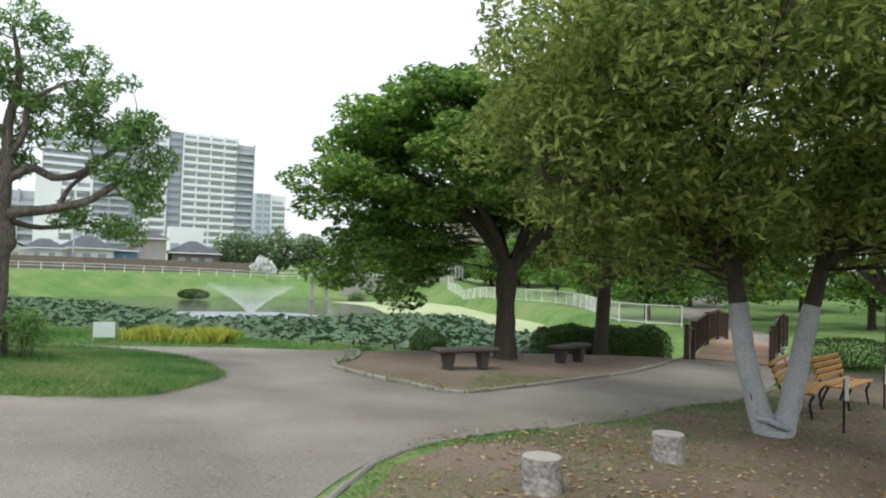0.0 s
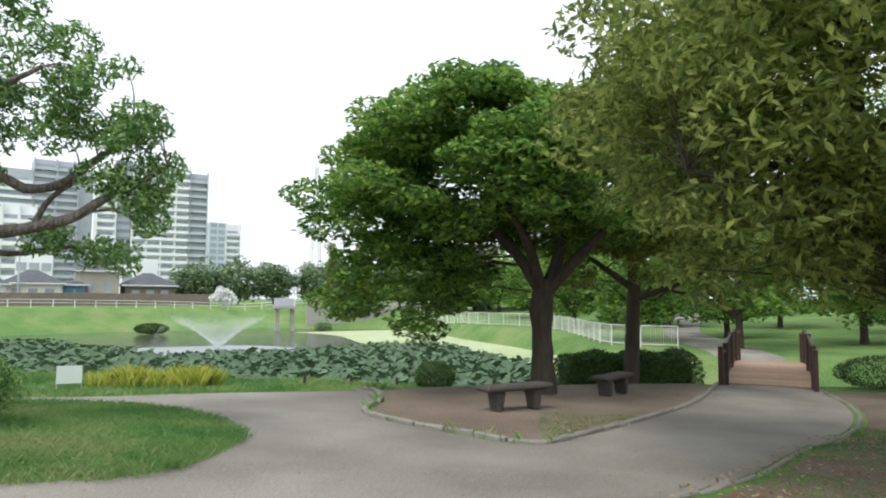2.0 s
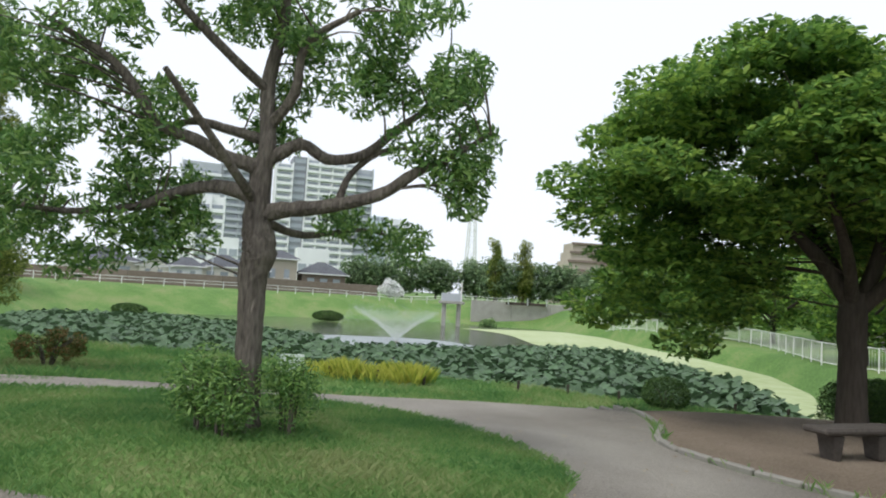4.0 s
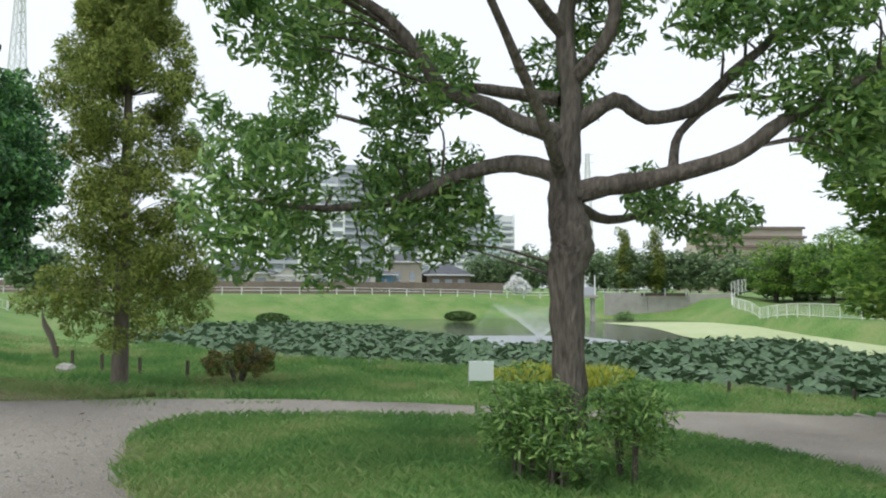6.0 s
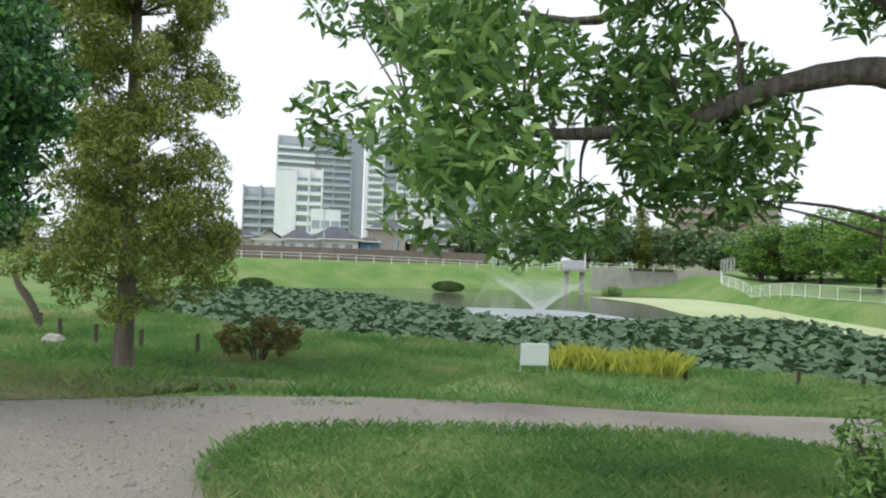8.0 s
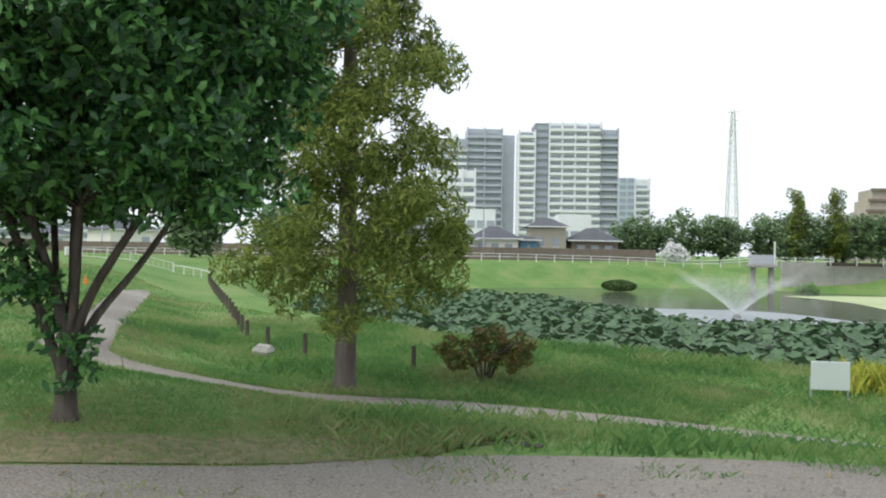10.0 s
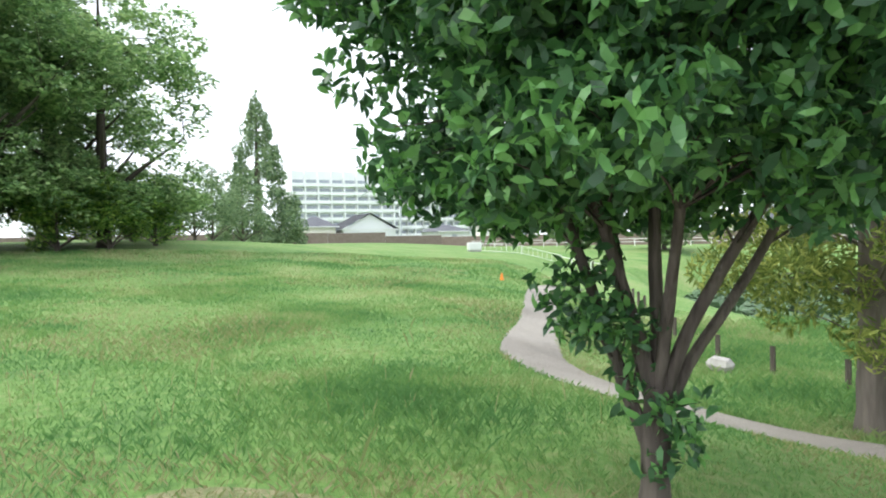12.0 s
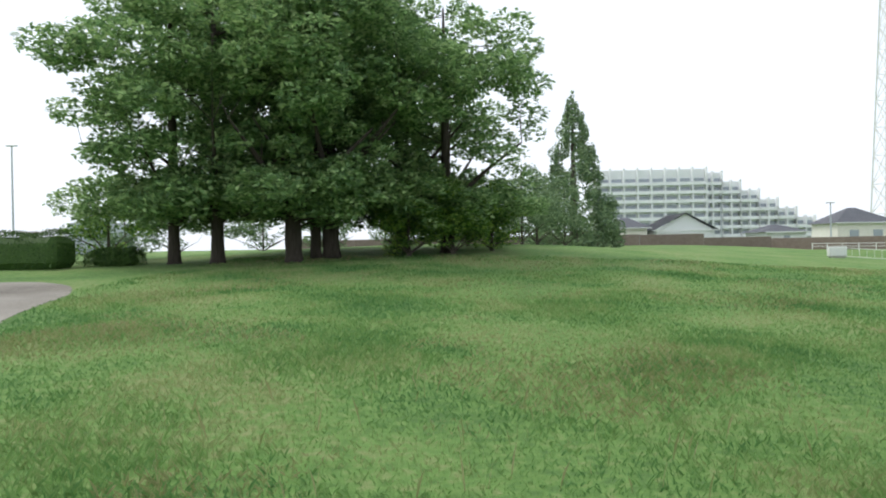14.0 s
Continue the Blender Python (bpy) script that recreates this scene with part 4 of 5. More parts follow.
def slat_bench(x, y, rz, label):
    """A park bench with wooden slats on iron legs; it faces its own +y... back at -y."""
    owner = thing("park_bench", x, y, ground_z(x, y) + 0.02, label, "bench", "slatted benches", rz=rz)
    me = bpy.data.meshes.new("slat")
    b = box(1.5, 0.085, 0.035, bevel=0.01)
    b.to_mesh(me)
    b.free()
    me.materials.append(WOOD)
    for k in range(5):
        ob = new("seat_slat", me)
        ob.parent, ob.matrix_basis = owner, pose(0, -0.19 + k * 0.096, 0.42 - 0.012 * (2 - abs(k - 2)), 3 - k)
    for k in range(4):
        ob = new("back_slat", me)
        ob.parent, ob.matrix_basis = owner, pose(0, -0.27 - 0.03 * k, 0.52 + k * 0.098, 75)
    for s in (-0.58, 0.58):
        line = [(s, 0.2, 0, 0.02), (s, 0.16, 0.25, 0.02), (s, 0.2, 0.39, 0.02), (s, -0.1, 0.38, 0.02), (s, -0.24, 0.42, 0.02), (s, -0.4, 0.88, 0.016)]
        v, f = tubes([spline(line, 4)], 6)
        part("frame", mesh_of("frame", v, f, True), IRON, owner)
        v, f = tubes([spline([(s, -0.12, 0.39, 0.02), (s, -0.2, 0.2, 0.02), (s, -0.26, 0, 0.02)], 4)], 6)
        part("leg", mesh_of("leg", v, f, True), IRON, owner)


slat_bench(5.95, 14.0, -115, "orange-brown slatted wooden bench on bare earth")
slat_bench(7.1, 15.4, -125, "orange-brown slatted wooden bench behind another")
for x, y, tall in ((5.95, 12.4, 0.75), (7.7, 15.4, 0.75)):
    owner = thing("marker_post", x, y, ground_z(x, y), "thin dark post with a pale tag by the benches", "post", "marker posts")
    v, f = tubes([[(0, 0, -0.05, 0.016), (0, 0, tall, 0.016)]], 6)
    part("post", mesh_of("post", v, f), IRON, owner)
    part("tag", box(0.05, 0.02, 0.34, 0.02, -0.03, tall - 0.12, bevel=0.004), WHITE, owner, "pale tag")


def stump(x, y, r, tall, label):
    """A concrete stool in the shape of a sawn log."""
    owner = thing("stump_stool", x, y, ground_z(x, y), label, "stool", "stump stools")
    n = 22
    ang = np.linspace(0, 2 * np.pi, n, endpoint=False)
    rows = []
    for h, k in ((-0.06, 1.06), (0.05, 1.03), (tall * 0.35, 1.0), (tall * 0.7, 0.99), (tall - 0.02, 1.0), (tall, 0.96)):
        rr = r * k * (1 + 0.035 * rng.normal(size=n) * (h < tall - 0.03))
        rows.append(np.column_stack([np.cos(ang) * rr, np.sin(ang) * rr, np.full(n, h)]))
    v = np.concatenate(rows)
    f = [(i * n + k, i * n + (k + 1) % n, (i + 1) * n + (k + 1) % n, (i + 1) * n + k) for i in range(5) for k in range(n)]
    part("side", mesh_of("side", v, f, True), STUMP_SIDE, owner, "mottled bark-like concrete side")
    bm = bmesh.new()
    bmesh.ops.create_circle(bm, cap_ends=True, segments=n, radius=r * 0.965, matrix=Matrix.Translation((0, 0, tall + 0.002)))
    part("top", bm, STUMP_TOP, owner, "smooth pale sawn top")


stump(2.05, 8.0, 0.165, 0.3, "grey concrete log stool with a pale smooth top")
stump(3.28, 9.65, 0.165, 0.3, "grey concrete log stool among fallen leaves")

# footbridge
bz = ground_z(6.9, 23.5) + 0.03
bridge = thing("footbridge", 7.0, 23.5, bz, "small footbridge with plank deck and brown railings", "bridge", rz=-19)
pm = bpy.data.meshes.new("plank")
b = box(2.15, 0.19, 0.05, bevel=0.008)
b.to_mesh(pm)
b.free()
pm.materials.append(DECK)
SPAN = 8.0
RISE = lambda d: 0.22 * math.sin(math.pi * min(max(d / SPAN, 0), 1))
for k in range(40):
    ob = new("plank", pm)
    d = 0.1 + k * 0.2
    ob.parent, ob.matrix_basis = bridge, pose(0, d, RISE(d) - 0.01, math.degrees(0.22 * math.pi / SPAN * math.cos(math.pi * d / SPAN)))
for s in (-0.95, 0.95):
    v, f = tubes([[(s, d, RISE(d) - 0.2, 0.14) for d in np.linspace(0.2, SPAN - 0.2, 9)]], 4)
    part("girder", mesh_of("girder", v, f), CONCRETE, bridge)
v, f = tubes([[(0, 0, 0.1, 0.012), (0, 0, 1.0, 0.012)]], 5)
pk = mesh_of("baluster", v, f)
pk.materials.append(BROWN_METAL)
for s in (-1.08, 1.08):
    rail = part("railing", mesh_of("railing", *tubes([[(s, d, RISE(d) + 1.05, 0.04) for d in np.linspace(0, SPAN, 13)]], 6), True), BROWN_METAL, bridge, "brown metal handrail")
    part("lower_rail", mesh_of("lower_rail", *tubes([[(s, d, RISE(d) + 0.1, 0.025) for d in np.linspace(0, SPAN, 13)]], 6), True), BROWN_METAL, bridge)
    for d in np.arange(0.15, SPAN, 0.11):
        ob = new("baluster", pk)
        ob.parent, ob.matrix_basis = bridge, pose(s, d, RISE(d))
    for d in (0.0, 2.7, 5.3, 8.0):
        part("post", box(0.14, 0.12, 1.2, s, d, RISE(d) + 0.52, bevel=0.015), BROWN_METAL, bridge)
# short splayed end rails where the bridge meets the path
turn = Matrix.Rotation(radians(-19), 3, "Z")
for side, ang in ((-1.08, -12), (1.08, 2)):
    foot = turn @ Vector((side, -0.12, 0))
    e = thing("wing_railing", 7.0 + foot.x, 23.5 + foot.y, bz - 0.05, "brown slatted wing railing at the bridge end", "railing", "wing railings", rz=ang - 19)
    part("top_rail", box(0.07, 0.45, 0.07, 0, -0.22, 0.95), BROWN_METAL, e)
    part("end_post", box(0.13, 0.12, 1.15, 0, -0.45, 0.52, bevel=0.015), BROWN_METAL, e)
    for d in np.arange(0.1, 0.4, 0.12):
        ob = new("baluster", pk)
        ob.parent, ob.matrix_basis = e, pose(0, -d, -0.05)


def fence(name, pts, step, tall, mat, label, infill=None, rails=(1.0, 0.15), thick=0.035, rail=0.02, lift=0.0):
    """A post and rail fence along a line on the ground; each post is a part."""
    line = spline(pts, 8)[:, :2]
    s = np.concatenate([[0], np.cumsum(np.hypot(*np.diff(line, axis=0).T))])
    n = max(2, int(round(s[-1] / step)) + 1)
    d = np.linspace(0, s[-1], n)
    x, y = np.interp(d, s, line[:, 0]), np.interp(d, s, line[:, 1])
    z = height(x, y) + lift
    owner = thing(name, x[0], y[0], z[0], label, "fence", kind="")
    pm = mesh_of("post", *tubes([[(0, 0, -0.1, thick), (0, 0, tall, thick)]], 6))
    pm.materials.append(mat)
    o = np.array([x[0], y[0], z[0]])
    P = np.column_stack([x, y, z]) - o
    for p in P:
        ob = new("post", pm)
        ob.parent, ob.matrix_basis = owner, Matrix.Translation(p)
    for h in rails:
        part("rail", mesh_of("rail", *tubes([[(*(p + [0, 0, tall * h - 0.02]), rail) for p in P]], 6), True), mat, owner)
    if infill:
        wires = []
        for i in range(n - 1):
            for k in np.arange(0.1, 1, infill):
                q = P[i] + (P[i + 1] - P[i]) * k
                wires.append([(*(q + [0, 0, tall * 0.15]), 0.008), (*(q + [0, 0, tall * 0.97]), 0.008)])
        tagged(part("infill", mesh_of("infill", *tubes(wires, 3)), mat, owner), kind="stuff")
    return owner


fence("white_fence", [(8.3, 40.6), (6.3, 41.2), (4.9, 43), (4.3, 49), (3.4, 56.5), (1.2, 62.4), (-3.5, 67), (-8, 75), (-12.2, 84), (-12.8, 86.5)], 1.9, 1.15, WHITE, "white metal park fence with slim pickets round the pond", 0.07)
fence("white_fence", [(-12.8, 86.5), (-12.4, 89), (-11.8, 92)], 1.5, 1.6, WHITE, "white fence climbing beside the stairs", 0.2, lift=0.9)
fence("levee_fence", [(-100, 45), (-80, 53), (-66, 60), (-57, 68), (-50, 76), (-42, 83.5), (-34, 90), (-24, 98)], 2.2, 0.8, WHITE, "long low white rail fence on the embankment", None, (0.98, 0.55), 0.05, 0.03, 0.05)
fence("white_rail", [(-40.3, 26.9), (-44, 28.2), (-47.8, 29.1)], 2.2, 0.5, WHITE, "low white rail at the end of the track", None, (0.97,), 0.03, 0.022)
fence("wire_fence", [(-47.9, 29.1), (-50.2, 27.8), (-51.2, 24.9)], 3.0, 0.6, WHITE, "thin pale fence up to the embankment", 0.12, (0.97, 0.2), 0.03, 0.015)
fence("stub_fence", [(-16.9, 16.6), (-18.2, 16.0), (-20.4, 15.9), (-22, 16.6), (-25.7, 18.7), (-32.5, 22.4), (-39.5, 26.4)], 1.1, 0.42, BARK, "row of short weathered stakes along the pond bank", None, (), 0.04)
for x, y in [(-10.9, 21.5), (-9.7, 22.0), (-8.5, 22.4), (-6.3, 24.1), (-5.0, 24.7), (-3.6, 25.0), (-0.6, 25.3), (0.75, 25.7)]:
    b = box(0.075, 0.075, 0.42, 0, 0, 0.11, bevel=0.02)
    ob = part("bollard", b, BARK_DARK)
    ob.matrix_world = pose(x, y, ground_z(x, y), rng.uniform(-3, 3), rng.uniform(-3, 3), rng.uniform(0, 90))
    tagged(ob, "short dark wooden stake at the pond edge", "post", "pond stakes")
sign = thing("notice_board", -11.12, 20.0, ground_z(-11.12, 20.0), "blank pale notice board on two thin legs", "sign", rz=33)
part("panel", box(0.58, 0.025, 0.45, 0, 0, 0.44, bevel=0.006), SIGN_FACE, sign)
for s in (-0.28, 0.28):
    part("leg", box(0.03, 0.03, 0.5, s, 0.03, 0.15, bevel=0.004), PALE_METAL, sign)
rock = box(0.4, 0.32, 0.24, bevel=0.09)
for v in rock.verts:
    v.co *= 1 + 0.15 * noise.noise(v.co * 5)
ob = part("rock", rock, CONCRETE)
ob.matrix_world = pose(-19.4, 15.3, ground_z(-19.4, 15.3) + 0.08, 8, 5, 30)
tagged(ob, "small grey boulder in the grass by the track", "rock")

# ---- beyond the pond: walls, houses, towers ----


def polywall(name, pts, tall, thick, mat, label, base=None, category="wall"):
    owner = thing(name, pts[0][0], pts[0][1], 0, label, category, kind="structure")
    for (ax, ay), (bx, by) in zip(pts, pts[1:]):
        n = max(1, int(math.hypot(bx - ax, by - ay) / 8))
        for k in range(n):
            x0, y0, x1, y1 = [p + (q - p) * t for p, q, t in ((ax, bx, k / n), (ay, by, k / n), (ax, bx, (k + 1) / n), (ay, by, (k + 1) / n))]
            z = ground_z((x0 + x1) / 2, (y0 + y1) / 2) if base is None else base
            ob = part("panel", box(math.hypot(x1 - x0, y1 - y0) - 0.03, thick, tall + 0.6, 0, 0, tall / 2 - 0.3, bevel=0.03), mat, owner)
            ob.matrix_parent_inverse = owner.matrix_world.inverted()
            ob.matrix_basis = pose((x0 + x1) / 2, (y0 + y1) / 2, z, 0, 0, math.degrees(math.atan2(y1 - y0, x1 - x0)))
    return owner


polywall("brown_wall", [(-115, -24), (-114, 18), (-110, 44), (-94, 56), (-79, 64), (-67, 71), (-59, 79), (-53, 88), (-45, 97)], 1.6, 0.25, BROWN_WALL, "low brown block wall in front of the houses")
polywall("stone_revetment", [(-27, 86.5), (-22.5, 89), (-18.0, 91.3), (-13.2, 93.5)], 2.6, 0.6, CONCRETE, "weathered grey concrete retaining wall at the pond head", -1.7)
st = thing("stairs", -15.2, 91.0, -1.9, "grey concrete steps climbing from the water's edge", "stairs", rz=29)
for k in range(14):
    part("step", box(3.4, 0.32, 0.2, 0, k * 0.3, 0.1 + k * 0.19, bevel=0.01), CONCRETE, st)
beam = thing("sluice_beam", -20.5, 89.2, 0.75, "dark horizontal sluice beam on the retaining wall", "beam", rz=29)
part("beam", box(5.5, 0.3, 0.35, bevel=0.03), BARK_DARK, beam)
for s in (-2.5, 0, 2.5):
    part("stanchion", box(0.12, 0.12, 0.9, s, -0.3, 0.3, bevel=0.01), PALE_METAL, beam)

# intake tower in the water
gauge = thing("intake_tower", -26.8, 78.2, WATER - 0.3, "small concrete intake tower standing in the pond", "tower", rz=30)
for s in (-0.85, 0.85):
    part("pier", box(0.42, 0.6, 2.9, s, 0, 1.45, bevel=0.04), CONCRETE, gauge)
part("platform", box(2.7, 1.6, 0.3, 0, 0, 2.95, bevel=0.03), CONCRETE, gauge)
part("cabinet", box(2.2, 1.2, 0.9, 0, 0.1, 3.55, bevel=0.04), FACADE_GREY, gauge)
part("ladder", box(0.12, 0.12, 2.6, 0.95, -0.65, 4.0, bevel=0.01), WHITE, gauge)


def facade(owner, x0, x1, top, wall, style, storey=2.95, deep=12.0, columns=1, y=0.0):
    """One bay of a tower: a wall block, and on each storey windows and balconies as pieces."""
    w = x1 - x0
    part("wall", box(w, deep, top, (x0 + x1) / 2, y + deep / 2, top / 2, bevel=0), wall, owner)
    cw = w / columns
    win = bpy.data.meshes.new("window")
    bw = box(cw * 0.78, 0.12, storey * 0.55, bevel=0)
    bw.to_mesh(win)
    bw.free()
    win.materials.append(GLASS)
    bal = bpy.data.meshes.new("balcony")
    bb = box(cw * 0.96, 1.5, 0.16, 0, -0.75, 0, bevel=0)
    box(cw * 0.96, 0.12, 1.05, 0, -1.45, 0.5, bevel=0, bm=bb)
    bb.to_mesh(bal)
    bb.free()
    bal.materials.append(FACADE if style == "white" else wall)
    for k in range(int(top / storey)):
        for c in range(columns):
            cx = x0 + cw * (c + 0.5)
            z = k * storey + 0.3
            if style in ("white", "grey"):
                ob = new("balcony", bal)
                ob.parent, ob.matrix_basis = owner, pose(cx, y, z)
            if style != "blank":
                ob = new("window", win)
                ob.parent, ob.matrix_basis = owner, pose(cx, y - 0.05, z + storey * 0.5)
    if style in ("white", "grey"):
        for c in range(columns + 1):
            part("pier", box(0.45, 1.7, top + 0.5, x0 + cw * c, y - 0.8, top / 2 + 0.25, bevel=0), FACADE if style == "white" else wall, owner)


def building(x, y, rz, label, name="apartment_tower", category="building", z=0.0):
    return thing(name, x, y, z, label, category, rz=rz)


t1 = building(-158, 235.5, 39.2, "tall white apartment tower with stacked balconies")
facade(t1, 0, 6.4, 50.3, FACADE, "white")
facade(t1, 6.4, 12.1, 53.7, FACADE_DARK, "plain", columns=1)
facade(t1, 12.1, 32.8, 53.8, FACADE, "white", columns=4)
facade(t1, 32.8, 39.5, 51.4, FACADE_GREY, "grey")
t2 = building(-197, 226, 43, "tall blue-grey apartment tower with banded floors")
facade(t2, 0, 16, 50, FACADE_GREY, "white", columns=1)
facade(t2, 16, 31, 54.5, FACADE_GREY, "grey", columns=2)
facade(t2, 31, 36.5, 52, FACADE_GREY, "blank")
t3 = building(-139.7, 159.6, 36, "white office block with two columns of windows")
facade(t3, 0, 6, 25.2, FACADE, "blank", deep=9)
facade(t3, 6, 13.5, 25.6, FACADE, "grey", columns=2, deep=9)
t4 = building(-139, 287.5, 41, "slim blue-white apartment block")
facade(t4, 0, 7, 35.5, FACADE_BLUE, "plain", columns=2)
facade(t4, 7, 13.3, 35, FACADE, "white", columns=1)
t5 = building(-167.5, 176.5, 33, "grey apartment block beside taller towers")
facade(t5, 0, 11, 22.6, FACADE_GREY, "grey", columns=2)
t6 = building(-100, 126, 38.6, "low white flat-roofed block between houses", "low_block")
facade(t6, 0, 6.5, 11, FACADE, "plain", columns=3, deep=5)
t7 = building(-71, 116, 38.6, "low white flat-roofed block behind the dark house", "low_block")
facade(t7, 0, 6, 8.6, FACADE, "plain", columns=3, deep=5)
steps = building(-36.5, 209.5, 28.5, "terraced tan apartment building stepping upward", "terraced_building")
for k in range(6):
    a, b = 3.0 + k * 1.5, 34.5
    facade(steps, 0.9 * k, b, 2.8 * (k + 2), FACADE_TAN, "blank", deep=14 - k, y=k * 0.9)
    part("ledge", box(b - 0.9 * k + 0.8, 0.8, 0.7, (b + 0.9 * k) / 2, k * 0.9 - 0.4, 2.8 * (k + 2) - 0.2, bevel=0), BROWN_WALL, steps)
wr = building(-2.5, 201, 29.5, "long white hall with a grey roof", "hall")
part("wall", box(22, 10, 11, 9, 5, 5.5, bevel=0), CREAM, wr)
part("roof", box(23, 11, 1.2, 9, 5, 12.4, 0, -8, bevel=0.1), ROOF, wr)
slab = building(-244, 39, 93.5, "long ten-storey white-grey apartment slab", "apartment_slab")
facade(slab, 0, 36.5, 26.3, FACADE, "white", columns=8)
for k in range(6):
    facade(slab, 36.5 + 6.2 * k, 42.7 + 6.2 * k, 25.2 - 3.1 * k, FACADE, "white", columns=2, y=3)


def house(x, y, rz, w, deep, wall_h, roof_h, wall, label, gable=False, z=0.4, windows=2):
    """A house: walls, a hipped or gabled roof with eaves, windows and a door."""
    owner = building(x, y, rz, label, "house", "house", z)
    part("wall", box(w, deep, wall_h, 0, deep / 2, wall_h / 2, bevel=0.02), wall, owner)
    bm = bmesh.new()
    e = 0.6
    low = [bm.verts.new(p) for p in ((-w / 2 - e, -e, wall_h), (w / 2 + e, -e, wall_h), (w / 2 + e, deep + e, wall_h), (-w / 2 - e, deep + e, wall_h))]
    if gable:
        top = [bm.verts.new((0, -e, wall_h + roof_h)), bm.verts.new((0, deep + e, wall_h + roof_h))]
        bm.faces.new((low[0], top[0], top[1], low[3]))
        bm.faces.new((low[1], low[2], top[1], top[0]))
        bmesh.ops.solidify(bm, geom=list(bm.faces), thickness=0.25)
        tri = bmesh.new()
        a = [tri.verts.new(p) for p in ((-w / 2, 0.01, wall_h), (w / 2, 0.01, wall_h), (0, 0.01, wall_h + roof_h * 0.94), (-w / 2, 0.2, wall_h), (w / 2, 0.2, wall_h), (0, 0.2, wall_h + roof_h * 0.94))]
        for f in ((0, 1, 2), (5, 4, 3), (0, 2, 5, 3), (1, 4, 5, 2), (0, 3, 4, 1)):
            tri.faces.new([a[i] for i in f])
        part("gable", tri, wall, owner)
    else:
        r = max(w / 2 - deep / 2, 0.6)
        top = [bm.verts.new((-r, deep / 2, wall_h + roof_h)), bm.verts.new((r, deep / 2, wall_h + roof_h))]
        for f in ((low[0], low[1], top[1], top[0]), (low[1], low[2], top[1]), (low[2], low[3], top[0], top[1]), (low[3], low[0], top[0]), (low[3], low[2], low[1], low[0])):
            bm.faces.new(f)
    part("roof", bm, ROOF, owner, "dark tiled roof")
    part("eave_board", box(w + 1.1, 0.12, 0.16, 0, -0.55, wall_h - 0.02, bevel=0.01), WHITE, owner)
    for k in range(windows):
        wx = -w / 2 + w * (k + 0.7) / (windows + 0.4)
        win = part("window", box(w * 0.16, 0.1, 1.3, wx, -0.04, wall_h * 0.55, bevel=0.01), GLASS, owner)
        part("window_sill", box(w * 0.19, 0.14, 0.08, wx, -0.08, wall_h * 0.55 - 0.7, bevel=0.01), WHITE, win)
    return owner


house(-74.7, 74.0, 52, 9.6, 7, 2.9, 1.9, CREAM, "cream bungalow with a hipped dark roof", windows=3)
house(-67.2, 75.5, 45, 3.6, 5, 2.5, 1.3, CREAM, "cream house with a gabled roof", True)
house(-64.4, 78.3, 42, 4.0, 5, 2.7, 1.3, FACADE, "pale house with a slate roof")
house(-61.3, 82.2, 40, 6.2, 6, 2.9, 1.8, CREAM, "cream house with a dark hipped roof", windows=3)
house(-58.4, 91.2, 38.6, 5.0, 6, 4.8, 1.4, FACADE_TAN, "tan two-storey house with dark roof")
house(-53.3, 95.4, 38.6, 6.6, 6, 2.9, 1.9, BROWN_WALL, "dark-walled house under a broad hipped roof", windows=3)
house(-58.8, 86.6, 38.6, 2.4, 3, 2.8, 0.6, BLUE_SHEET, "small blue sheet-metal shed", windows=1)
house(-121.0, 27.0, 93.5, 5.2, 8, 3.7, 1.8, CREAM, "cream house with a grey roof", windows=2)
house(-120.4, 35.2, 93.5, 9.0, 9, 3.2, 2.7, FACADE, "white house with a broad dark gable", True)
house(-126.5, 65.0, 93.5, 9, 8, 4.0, 2.6, CREAM, "cream house with a hipped grey roof")
house(-116, 48.5, 100, 6, 6, 2.6, 1.2, FACADE, "low white outbuilding behind the wall", windows=1)
far_left = building(-157, -90, 93, "small grey block far beyond the grove", "low_block")
facade(far_left, 0, 9, 8.5, FACADE_GREY, "plain", columns=3)


def pylon(x, y, tall, wide, label, z=0.0):
    """A lattice mast: four tapering legs, cross braces and arms."""
    owner = thing("lattice_pylon", x, y, z, label, "pylon")
    def at(k, h):
        s = wide * (1 - 0.78 * h / tall) / 2
        return np.array([s * (1 if k in (0, 1) else -1), s * (1 if k in (0, 3) else -1), h])
    hs = [tall * (1 - (1 - t) ** 1.4) for t in np.linspace(0, 1, 15)]
    for k in range(4):
        part("leg", mesh_of("leg", *tubes([[(*at(k, h), 0.28) for h in hs]], 4)), WHITE, owner)
        m = (k + 1) % 4
        braces = [[(*at(k, a), 0.12), (*at(m, b), 0.12)] for a, b in zip(hs, hs[1:])] + [[(*at(m, a), 0.12), (*at(k, b), 0.12)] for a, b in zip(hs, hs[1:])] + [[(*at(m, a), 0.12), (*at(k, a), 0.12)] for a in hs[1:]]
        tagged(part("bracing", mesh_of("bracing", *tubes(braces, 3)), WHITE, owner), kind="stuff")
    for h in (0.86, 0.93, 0.99):
        part("arm", mesh_of("arm", *tubes([[(-3.2, 0, tall * h, 0.1), (0, 0, tall * h + 0.3, 0.25), (3.2, 0, tall * h, 0.1)]], 4)), WHITE, owner)


